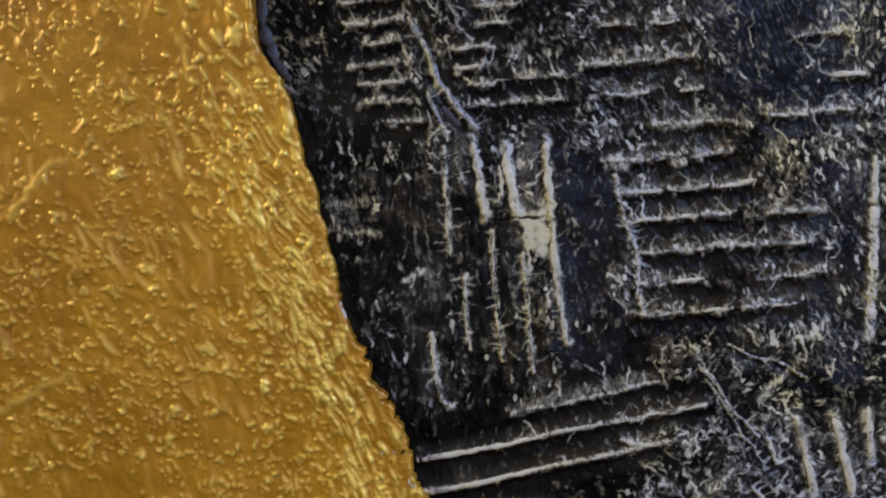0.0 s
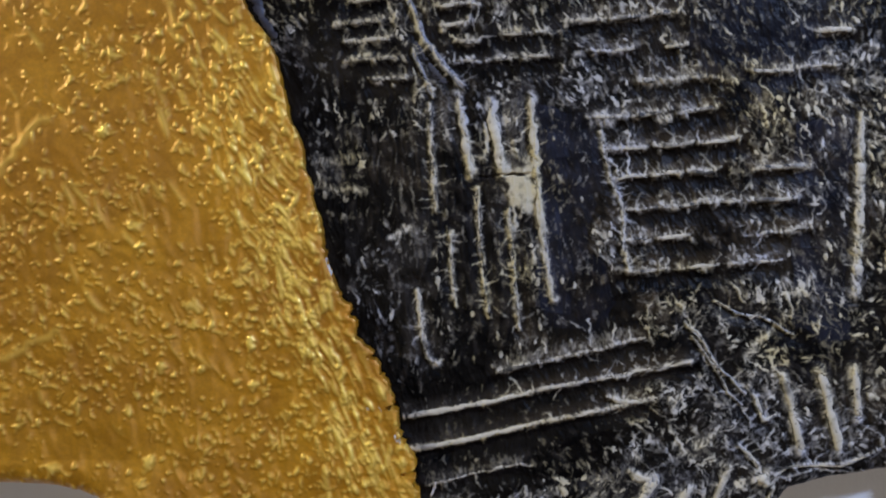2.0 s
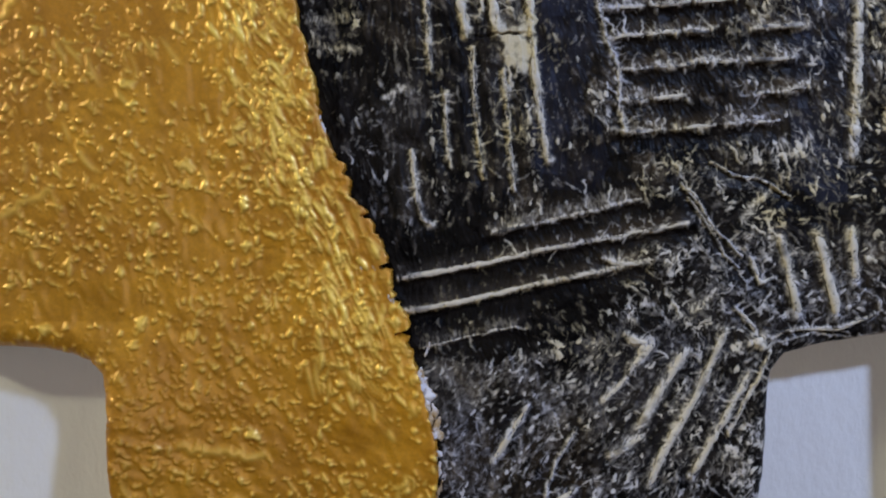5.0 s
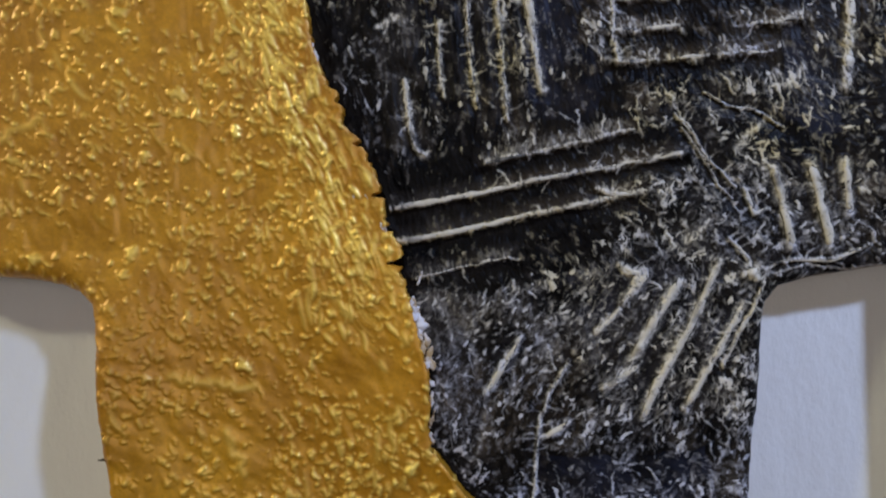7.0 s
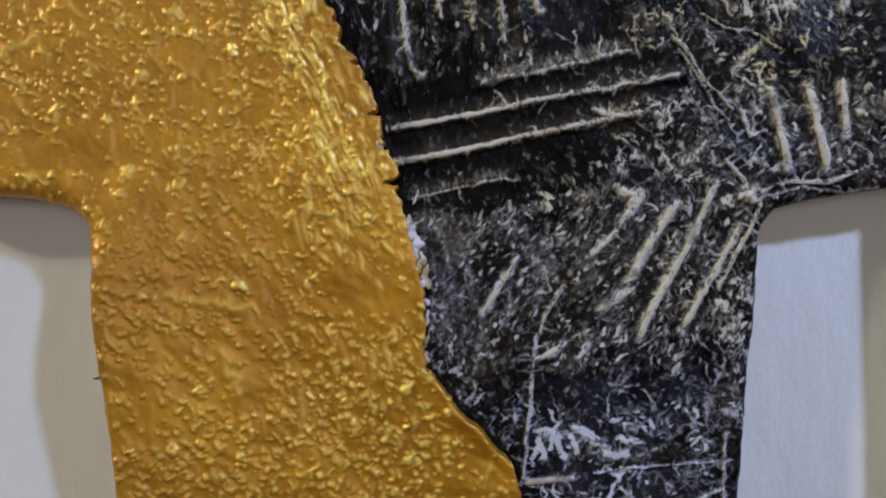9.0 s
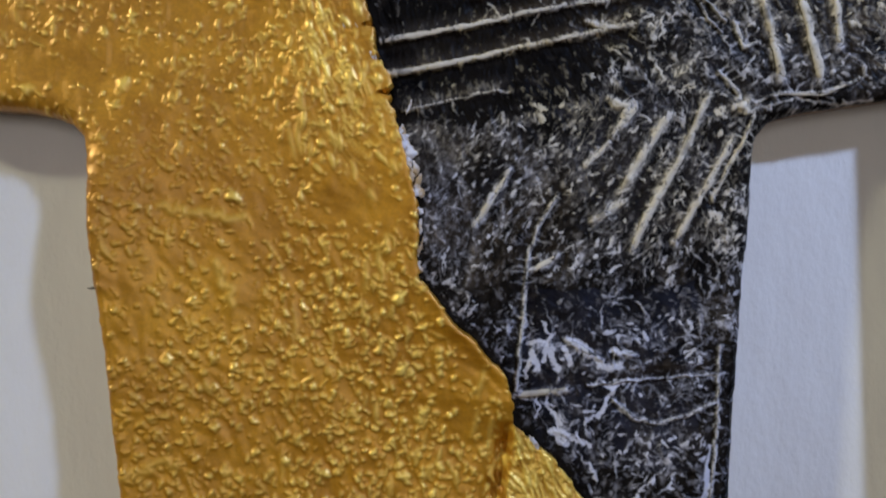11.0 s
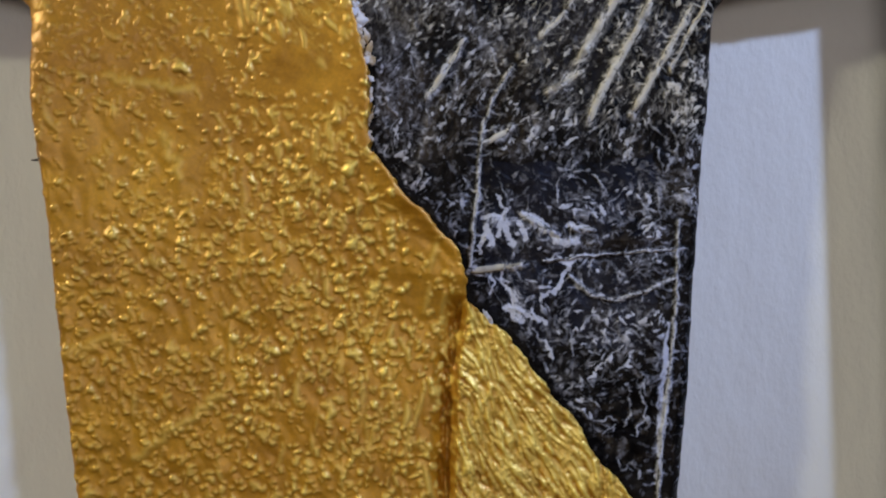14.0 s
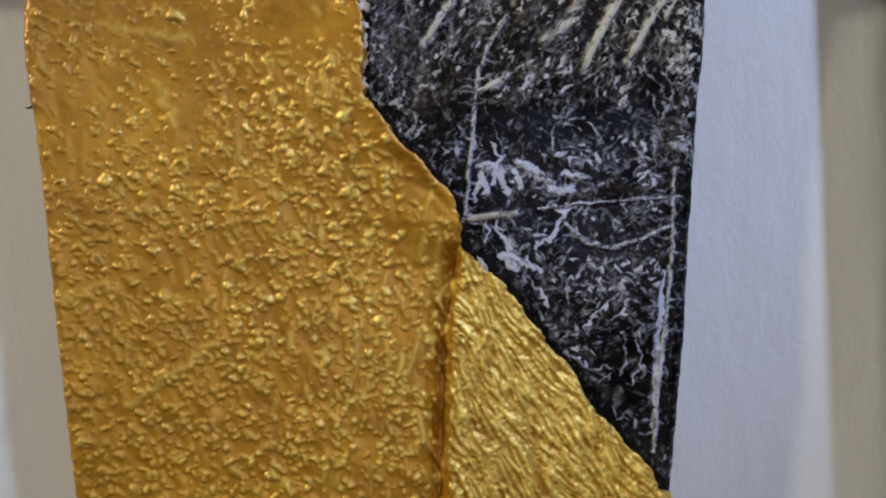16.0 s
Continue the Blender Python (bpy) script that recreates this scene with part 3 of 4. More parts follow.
ZONES = 0.30 * zone(-40, 20, -27, 6) + 0.22 * zone(2, 20, 5, 18) - 0.05 * zone(21, 31, -27, 16) - 0.3 * zone(10, 46, -50, -20) + 0.5 * zone(13, 18.6, 5, 18) + 0.3 * zone(8, 12, 8, 18) + 0.08 * zone(-16, 12, -10, 14) + 0.25 * zone(-2, 32, -76, -50) + 0.3 * zone(-2, 13, -76, -50) - 0.22 * zone(18, 60, -150, -80)
film = np.clip(0.14 * streaks + 0.10 * coarse + 1.9 * (cloud(GX, GZ, 5, 108, 3) - 0.5) + 0.25 * patch + 0.10 + ZONES, 0, 1)
brushed = np.maximum(np.maximum(np.maximum(np.maximum(flakes * 0.4, 0.32 * plates), 0.5 * clots), np.maximum(0.5 * worms, 0.25 * film)), np.maximum(0.6 * nets, np.maximum(0.85 * creases, 0.9 * chips) * np.clip(patch * 0.3 + 0.95, 0.45, 1)))
black_h = np.maximum(0.12 * chips, 0.10 * np.maximum(np.maximum(nets, creases), np.maximum(0.8 * worms, 0.5 * clots))) + 0.012 * np.clip(fine, -2, 2.5) + 0.03 * np.clip(coarse, -2, 2.5) + 0.8 * (cloud(GX, GZ, 12, 97, 3) - 0.5) - 0.45 * crumple
away = np.clip(RIGHT_OF_SEAM / np.where(GZ < -104, 2.4, 1.3), 0, 1) * np.clip(0.75 + EDGE / 8, 0, 1)
brushed *= away
swell, ridge_shade, rubbed, web, solid, threads, near = (np.zeros(GX.shape) for _ in range(7))

# ---- raised strokes: ladders of rungs, uprights, cords and dashes ----
RUNGS = [(-17.9, 42.1, 10.5, 0.6), (-17.0, 38.3, 10.5, 0.6), (-13.8, 35.1, 7.2, 0.6), (-15.9, 31.0, 8.8, 0.6), (-14.5, 28.1, 8.6, 0.55), (-14.6, 24.4, 10.5, 0.5), (-10.0, 21.4, 7.6, 0.45),
         (5.9, 41.5, 7.8, 0.5), (5.9, 38.5, 7.3, 0.5), (2.0, 34.1, 7.8, 0.45), (2.0, 30.8, 5.9, 0.45), (12.8, 29.0, 9.8, 0.4), (4.9, 27.9, 4.9, 0.45), (3.9, 24.3, 18.7, 0.4)]
RIGHT_RUNGS = [(27.4, 37.8, 6.9, 0.4), (36.3, 38.4, 5.0, 0.4), (25.0, 31.3, 19.6, 0.5), (28.5, 26.0, 8.8, 0.5), (41.7, 27.0, 4.5, 0.4), (36.4, 20.9, 13.7, 0.65), (27.6, 14.5, 23.6, 0.6),
               (31.5, 9.2, 23.7, 0.55), (32.0, 4.1, 20.3, 0.6), (33.6, -1.5, 21.7, 0.5), (33.6, -7.0, 12.9, 0.5), (34.6, -12.4, 16.9, 0.45)]
FAR_RUNGS = [(67.8, 29.6, 6.8, 0.55), (56.1, 22.5, 16.7, 0.4), (57.7, 5.8, 9.5, 0.65), (56.3, 0.0, 8.9, 0.5), (57.4, -5.6, 10.9, 0.55), (53.0, -10.9, 9.0, 0.35), (62.0, 36.4, 8.0, 0.4)]
UPRIGHTS = [([(0.5, 17.5), (1.0, 8.7), (1.4, -1.2)], 0.55), ([(5.7, 18.5), (6.7, 11.6), (7.9, 4.7)], 0.7), ([(11.1, 18.0), (12.3, 10.6), (13.3, 4.7)], 0.85),
            ([(18.2, 19.0), (18.7, 10.6), (19.7, -0.2), (20.7, -8.2), (22.2, -17.1)], 0.65), ([(14.3, -1), (15.3, -12.1), (16.3, -22.1)], 0.45), ([(8.8, 2.7), (9.8, -12.1), (10.8, -20.1)], 0.4),
            ([(3.9, -4.2), (4.9, -18.1)], 0.35), ([(-1.6, -15.1), (-0.6, -24.0), (0.4, -27.3), (2.2, -28.1)], 0.5), ([(75.9, 15.4), (75.8, 7.6)], 0.55), ([(75.8, 7.6), (75.7, -4.3), (75.2, -16.2)], 0.85),
            ([(30.5, 12.6), (32.0, 4.7), (34.6, -1.7), (34.4, -6.2), (35.6, -12.2)], 0.4)]
BARS = [([(12.3, -29.6), (27.7, -26.1), (37.7, -23.6)], 0.5), ([(-3.8, -37.5), (9.9, -35.1), (21.8, -32.3), (31.7, -30.6), (46.7, -27.7)], 0.55),
        ([(-2.9, -43.4), (9.9, -41.0), (21.8, -38.1), (37.8, -34.9)], 0.6), ([(31.8, -33.9), (33.8, -34.8), (38.8, -34.9)], 0.6), ([(-0.4, -49.7), (10.2, -47.4), (16.6, -45.9)], 0.25)]
SLANTS = [([(62.7, -30.4), (64.3, -36.3), (65.9, -44.1)], 0.7), ([(69.1, -29.4), (70.7, -36.2), (72.8, -44.1)], 0.8), ([(75.0, -29.3), (76.1, -38.1)], 0.7),
          ([(40.8, -48.7), (36.4, -53.7)], 0.75), ([(36.0, -55), (32.0, -59.1)], 0.5), ([(46.2, -50.1), (41.9, -57.1), (38.0, -64.0)], 0.85), ([(53.1, -46.7), (48.8, -57.0), (42.0, -68.9), (40.1, -73.9)], 0.75),
          ([(57.6, -54.0), (53.8, -61.0), (47.5, -72.4)], 0.65), ([(18.7, -60.2), (12.4, -70.1)], 0.6), ([(38.5, -65.5), (33.1, -69.0)], 0.65), ([(22.3, -77.8), (27.2, -75.0)], 0.5)]
LOW = [([(27.1, -64.1), (23.7, -70.1), (21.8, -76.0), (21.4, -84.0), (20.5, -93.9), (20.0, -98.9)], 0.33), ([(20.0, -99.4), (29.4, -98.3)], 0.5), ([(32.4, -97.8), (38.4, -96.8), (57.2, -95.2)], 0.17),
       ([(28.4, -89.4), (35.3, -93.3)], 0.45), ([(37.3, -91.8), (41.3, -92.3)], 0.4), ([(37.1, -100.0), (40.9, -103.3), (44.8, -104.3), (49.6, -102.8), (55.3, -100.3)], 0.3),
       ([(55.7, -90.7), (55.3, -105.1), (54.4, -114.7), (53.0, -129.0), (52.3, -138.6)], 0.3)]
# The last, widest entry is a dark strip for the pocket beside the first cord.
CORDS = [([(-5.4, 39.4), (-3.4, 36.0), (-1.5, 32.2), (-0.5, 28.7), (2.0, 25.8), (3.9, 23.2), (6.9, 19.9)], 0.5), ([(-2.4, 26.9), (-0.6, 22.9), (1.2, 18.6)], 0.36),
         ([(45.6, -21.2), (49.0, -24.6), (51.0, -28.6), (53.0, -30.4), (56.2, -33.7)], 0.24), ([(46.6, -23.4), (51.0, -29.6), (53.2, -33.4), (55.6, -35.7)], 0.17), ([(50.5, -17.2), (55.0, -19.6), (59.5, -20.2), (64.5, -23.2)], 0.2), ([(-2.1, 29.4), (-0.6, 25.8), (1.8, 23.0), (4.2, 20.8)], 1.0)]


def height_at(x, z, field):
    """A face's height at a place."""
    face, left, bottom, step = field
    i, j = int(round((z - bottom) / step)), int(round((x - left) / step))
    return float(face[max(i - 2, 0):i + 3, max(j - 2, 0):j + 3].mean())


def ridge(points, radius, mat, seed, name, parent, sink=0.35, label=""):
    """A raised, uneven stroke that follows a few points and tapers at its ends, half sunk into the face."""
    rng = random.Random(seed)
    soft = lambda n: np.convolve([rng.uniform(-1, 1) for _ in range(n + 6)], np.ones(5) / 2.6, "same")[3:-3]
    p = np.array(points, float)
    run = np.r_[0, np.cumsum(np.hypot(*np.diff(p, axis=0).T))]
    count = max(8, int(run[-1] / 0.4))
    s = np.linspace(0, run[-1], count)
    x, z = np.interp(s, run, p[:, 0]), np.interp(s, run, p[:, 1])
    if len(p) > 2:
        for _ in range(4):
            x[1:-1], z[1:-1] = (x[:-2] + 2 * x[1:-1] + x[2:]) / 4, (z[:-2] + 2 * z[1:-1] + z[2:]) / 4
    dx, dz = np.gradient(x), np.gradient(z)
    size = np.hypot(dx, dz) + 1e-9
    nx, nz = -dz / size, dx / size
    swing, fat, lift = soft(count), soft(count), soft(count)
    grooves = [soft(count) for _ in range(8)]
    bm = bmesh.new()
    rings, sides = [], 8
    for k in range(count):
        end = min(k, count - 1 - k) * (s[1] - s[0])
        r = radius * (1.2 - 0.65 * k / count if name == "bar" else 1) * (0.35 + 0.65 * min(1, end / 1.2)) * (1 + {"rung": 0.5, "chip": 0.6, "upright": 0.5}.get(name, 0.25) * fat[k])
        shift = (0.25 if name == "upright" else 0.12) * swing[k]
        h = height_at(x[k], z[k], gold_face if name in ("chip", "nib") else black_face) - sink * radius + 0.06 * lift[k]
        ring = []
        for a in range(sides):
            turn = 2 * np.pi * a / sides
            q = r * (1 + 0.2 * grooves[a][k])
            ring.append(bm.verts.new(art(x[k] + nx[k] * (np.cos(turn) * q + shift), z[k] + nz[k] * (np.cos(turn) * q + shift), h + np.sin(turn) * q * {"chip": 0.28, "upright": 0.36, "cord": 0.4}.get(name, 0.55))))
        rings.append(ring)
    for a, b in zip(rings, rings[1:]):
        for k in range(sides):
            bm.faces.new((a[k], a[(k + 1) % sides], b[(k + 1) % sides], b[k])).smooth = True
    bm.faces.new(rings[0][::-1])
    bm.faces.new(rings[-1])
    bmesh.ops.recalc_face_normals(bm, faces=bm.faces)
    return part(name, bm, mat, parent, label)


PIECES = []
for n, (x, z, long, r) in enumerate(RUNGS + RIGHT_RUNGS + FAR_RUNGS):
    dice, cuts = random.Random(n), max(1, round(long / 7))
    for k in range(cuts):
        a, b = long * k / cuts + dice.uniform(0, 0.5), long * (k + 1) / cuts - dice.uniform(0, 1.0)
        bend = [dice.uniform(-0.3, 0.3) for _ in range(3)]
        PIECES.append(([(x + q, z + 0.25 + q * 0.08 + e) for q, e in zip((a, (a + b) / 2, b), bend)], r * dice.uniform(0.6, 0.85), RUBBED if dice.random() < 0.65 else CREAM, "rung"))
PIECES += [(p, r * (0.8 if n not in (8, 9) else 1), CREAM if n in (1, 2, 3, 8, 9) else RUBBED, "upright") for n, (p, r) in enumerate(UPRIGHTS)] + [(p, r * 0.82, CREAM if n in (1, 2, 3) else RUBBED, "bar") for n, (p, r) in enumerate(BARS)]
PIECES += [(p, r * (1.05 if n < 3 else 0.92), CREAM, "slanted_ridge") for n, (p, r) in enumerate(SLANTS)] + [(p, r * (1.15 if n == 1 else 1), CREAM if n == 1 else GREY, "ridge") for n, (p, r) in enumerate(LOW)]
KNOT = [([(57.5, -48.4), (59.1, -48.9), (60.4, -47.8)], 0.95), ([(61.2, -50.4), (58.9, -55.6), (55.6, -61.4), (54.1, -65.0)], 0.32), ([(61.0, -48.3), (64.0, -46.6), (66.9, -46.2), (73.2, -46.4), (79.4, -43.6)], 0.3),
        ([(55.0, -42.6), (58.0, -45.6), (59.0, -48.0)], 0.36), ([(36.1, -47.4), (38.4, -48.8), (40.4, -48.2)], 0.6), ([(39.6, -48.2), (38.0, -51.4)], 0.7), ([(57.8, -33.7), (59.3, -38.4), (61.8, -37.2)], 0.4)]
PIECES += [(p, r, CREAM, "ridge") for p, r in KNOT]
PIECES += [(p, r, CORD if n in (0, 1) else BLUE if n == 5 else GREY, "cord") for n, (p, r) in enumerate(CORDS)]


def fringe(points, name, seed):
    """Short threads of paper that rise from a ridge: upwards from a rung, to both sides from an upright."""
    rng = np.random.default_rng(seed)
    x, z, _, _ = along(points, 1, 1)
    pick = rng.random(len(x)) < {"rung": 0.15, "upright": 0.2, "bar": 0.05, "slanted_ridge": 0.14}.get(name, 0.2)
    x, z = x[pick], z[pick]
    turn = np.arctan2(points[-1][1] - points[0][1], points[-1][0] - points[0][0])
    side = np.where(rng.random(len(x)) < (0.82 if name == "rung" else 0.5), 1, -1)
    angle = turn + side * (np.pi / 2 + rng.normal(0, 0.45, len(x)))
    long, strong, thick, out = np.clip(rng.gamma(2.2, 0.85, len(x)), 0.3, 3.8), rng.uniform(0.4, 1.0, len(x)), rng.uniform(0.8, 1.7, len(x)), []
    for k in range(18):
        out.append((x.copy(), z.copy(), (0.20 - 0.004 * k) * thick, strong * (1 - 0.025 * k)))
        angle = angle + rng.normal(0, 0.16, len(x))
        x, z = x + np.cos(angle) * long / 18, z + np.sin(angle) * long / 18
    return [np.concatenate(c) for c in zip(*out)]


def clumps(points, r, seed, every):
    """Uneven dabs of paint caught along a ridge, mostly on its upper side."""
    rng = np.random.default_rng(seed)
    x, z, _, _ = along(points, 1, 1)
    pick = rng.random(len(x)) < every * 0.35
    x, z = x[pick], z[pick]
    return x + rng.normal(0, 0.25, len(x)), z + rng.normal(0.2, 0.4, len(x)), rng.uniform(0.25, 0.55 + 0.9 * r, len(x)), rng.uniform(0.35, 1.0, len(x))


for n, (p, r, mat, name) in enumerate(PIECES):
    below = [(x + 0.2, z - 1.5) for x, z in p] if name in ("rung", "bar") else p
    if mat is BLUE:
        stamp(ridge_shade, along(p, r * 1.5, 1.0, 0.3, 200 + n), 12)
        continue
    stamp(swell, along(p, r * 1.6, r * 0.6, 0.5, 200 + n), 7)
    # Shade below rungs and bars, round other ridges: paint thinned, groove sunk.
    stamp(ridge_shade, along(below, 1.5, 1.0, 0.5, 200 + n), 9)
    stamp(rubbed, along(p, r * (1.6 if name == "slanted_ridge" else 1.25), 0.85 if name == "rung" else 0.9, 0.45, 300 + n), 6)
    stamp(near, along([(x, z + 0.7) for x, z in p], 1.5, 0.8, 0.5, 800 + n), 9)
    stamp(web, fringe(p, name, 900 + n), 3)
    if name in ("rung", "upright", "slanted_ridge"):
        stamp(rubbed, clumps(p, r, 1000 + n, {"rung": 0.9, "upright": 0.85}.get(name, 0.8)), 6)
# loose threads of paper and thicker smears, zone by zone
LADDER_THREADS = [[(-18.1, 40.9), (-16.6, 38.5), (-13.7, 37.2)], [(-20.5, 38.0), (-19.6, 33.1)], [(-7.3, 37.0), (-6.1, 33.9), (-3.7, 29.2)],
       [(-6.3, 41.4), (-3.9, 38.5)], [(0.2, 41.1), (-1.0, 38.2)], [(1.0, 41.9), (2.5, 39.7), (6.4, 35.1)], [(1.0, 37.0), (1.7, 33.1)], [(2.0, 33.9), (6.1, 34.7)],
       [(5.4, 33.6), (6.5, 31.4)], [(8.3, 32.6), (8.6, 30.0)], [(3.9, 29.7), (5.7, 28.1), (9.0, 27.5)], [(-2.5, 23.4), (-1.5, 19.9), (1.2, 20.0)],
       [(-27.2, 33.0), (-25.5, 30.2), (-23.9, 28.3)], [(-8.9, 18.0), (-7.9, 14.6)], [(-18.2, 18.5), (-16.9, 16.1)], [(-15.7, 17.5), (-14.8, 14.6)]]
RIGHT_THREADS = [[(37.8, 28.2), (40.5, 25.1), (42.5, 23.3)], [(43.7, 27.7), (45.2, 24.5), (45.8, 22.1)], [(53.9, 40.8), (53.5, 37.4), (54.1, 34.5)],
       [(60.8, 37.0), (65.0, 32.3)], [(62.8, 35.5), (65.2, 34.8), (67.9, 36.5)], [(60.4, 28.2), (63.1, 24.5)], [(58.5, 21.3), (60.6, 17.2)],
       [(69.8, 38.9), (71.1, 36.2)], [(35.5, 37.0), (35.9, 33.3)], [(33.6, 19.9), (35.4, 14.5)], [(38.4, 35.5), (39.2, 33.1)], [(42.2, 30.2), (42.7, 27.7)],
       [(72.2, 26.2), (70.8, 22.8)], [(65.8, 31.1), (68.3, 29.2)], [(54.5, 32.6), (55.5, 29.2)], [(69.0, 15.4), (71.0, 13.5)], [(63.0, 14.5), (65.1, 10.5)],
       [(66.1, 8.6), (71.1, 2.6)], [(32.0, 7.1), (33.7, 5.1)], [(35.0, 12.5), (35.8, 4.5)]]
CENTRE_THREADS = [[(0.5, 10.6), (3.5, 9.1)], [(12.8, 12.6), (15.2, 13.6), (17.0, 16.4)], [(13.0, 10.6), (15.6, 11.0), (17.9, 13.2)], [(13.4, 8.4), (15.8, 9.6)], [(7.4, 13.2), (9.4, 14.6)], [(8.2, 8.6), (10.6, 7.6)],
       [(-2.2, 16.9), (-0.2, 15.4)], [(-2.4, 14.2), (0.2, 12.6)], [(-2.2, 10.6), (0.4, 9.4)], [(1.2, 7.0), (3.6, 6.4)], [(2.4, 12.4), (4.6, 13.2)], [(8.6, 17.0), (10.4, 16.2)], [(13.6, 16.6), (15.8, 17.6)], [(1.6, 3.4), (4.8, 4.4)],
       [(12.3, 11.4), (15.9, 9.4)], [(12.3, 8.2), (13.3, 10.6)],   [(10.8, -1.7), (12.3, -5.2)],
       [(1.9, -6.1), (4.9, -5.4)], [(7.9, 1.8), (9.3, -3.2)], [(-13.0, -15.1), (-12.0, -17.0)],
       [(9.8, -12.1), (11.8, -18.1), (13.3, -19.6)], [(23.7, -20.1), (27.7, -22.6)], [(28.2, -20.1), (28.9, -25.1)],
       [(32.7, -21.1), (32.5, -25.1)], [(39.6, -16.2), (41.2, -20.1)], [(38.6, -18.1), (39.3, -25.1)]]
CORNER_THREADS = [[(43.1, -16.2), (45.6, -20.2), (46.8, -22.7)], [(51.5, -17.4), (52.2, -22.4)], [(54.9, -33.0), (58.9, -35.4), (60.8, -39.4)],
       [(56.9, -32.0), (59.9, -34.8), (60.4, -39.2)], [(46.7, -30.4), (51.7, -35.4)], [(44.7, -34.2), (43.2, -36.2)], [(59.8, -41.3), (62.0, -43.5)],
       [(47.7, -30.2), (50.2, -33.2)], [(52.7, -35.2), (56.2, -36.2), (56.8, -39.2)], [(63.4, -16.2), (64.0, -20.2)], [(68.9, -16.2), (70.5, -20.2)],
       [(65.5, -18.2), (66.5, -21.2), (69.5, -21.7)], [(53.5, -14.2), (56.0, -17.2)], [(67.4, -12.2), (68.4, -16.2)], [(61.5, -20.2), (64.5, -23.2), (65.5, -23.0)]]
ARM_THREADS = [[(36.3, -38.4), (41.7, -43.3)], [(39.7, -35.9), (44.7, -40.5)], [(42.7, -39.3), (45.3, -43.5)], [(57.4, -38.5), (59.4, -35.5), (60.6, -38.4)],
       [(58.5, -41.4), (61.6, -43.4)], [(61.0, -49.3), (64.5, -48.3), (68.4, -47.1)], [(68.4, -47.1), (73.3, -47.7), (77.3, -48.1), (82.4, -47.0)],
       [(68.3, -43.1), (69.6, -46.3)], [(76.2, -39.1), (80.1, -41.1), (80.7, -43.0), (78.2, -45.2)], [(72.3, -45.1), (75.3, -47.5)], [(51.6, -40.3), (55.5, -38.8)],
       [(54.6, -47.1), (56.6, -46.1), (58.5, -47.6)], [(56.6, -52.1), (58.6, -51.1), (61.1, -52.5)], [(57.3, -29.4), (60.3, -31.4)], [(61.3, -29.4), (63.4, -30.9)],
       [(78.0, -30.8), (79.0, -34.2)], [(36.8, -44.3), (40.8, -48.2)], [(62.5, -47.1), (60.6, -50.5)], [(40.8, -49.2), (43.3, -51.2)]]
LEG_THREADS = [[(37.2, -83.1), (40.4, -81.8)], [(52.0, -77.8), (53.2, -82.2)], [(53.9, -73.8), (55.2, -77.8), (53.6, -81.9)], [(55.5, -70.0), (57.1, -74.0)],
       [(47.6, -86.0), (50.3, -87.2), (49.8, -90.3)], [(40.1, -75.1), (43.3, -73.7), (44.6, -71.9)], [(29.2, -77.0), (30.3, -78.9)], [(23.2, -61.2), (24.7, -66.1)],
       [(27.1, -64.1), (25.7, -68.1)], [(33.0, -57.1), (32.1, -62.1)], [(9.4, -62.2), (10.4, -66.2)], [(5.5, -70.2), (7.5, -73.1)], [(22.3, -78.0), (24.8, -82.9)],
       [(24.9, -83.9), (26.4, -87.9), (25.9, -90.9)], [(41.2, -82.8), (43.2, -85.8)], [(35.2, -83.9), (34.8, -87.8)], [(56.9, -75.8), (56.0, -81.7)],
       [(51.1, -83.8), (52.6, -87.7)], [(42.3, -93.8), (41.8, -96.8)], [(47.0, -72.9), (48.9, -69.9)]]
POINT_THREADS = [[(25.6, -98.7), (28.0, -102.5)], [(22.7, -99.2), (23.7, -102.5), (26.1, -105.6)], [(30.4, -106.3), (32.0, -107.8)], [(30.9, -109.2), (34.5, -114.1)],
       [(33.3, -107.2), (35.8, -109.7)], [(37.2, -109.1), (38.3, -114.1)], [(42.9, -109.1), (44.1, -111.2)], [(42.0, -115.8), (46.4, -111.9)],
       [(44.8, -116.7), (47.3, -113.8), (48.9, -115.9)], [(37.2, -121.6), (40.3, -124.4), (45.1, -124.4)], [(47.2, -118.6), (47.9, -123.4), (46.4, -125.9)],
       [(49.2, -119.5), (50.2, -123.4), (48.7, -127.4)], [(45.9, -133.1), (48.0, -132.0)], [(43.0, -127.4), (45.5, -125.3)],
       [(37.0, -91.8), (41.1, -92.8), (42.1, -95.3)], [(46.7, -95.6), (47.4, -98.0)], [(50.5, -95.8), (51.3, -98.6)], [(52.4, -87.9), (51.4, -93.6)],
       [(33.2, -97.6), (36.1, -95.7), (37.1, -93.8)]]
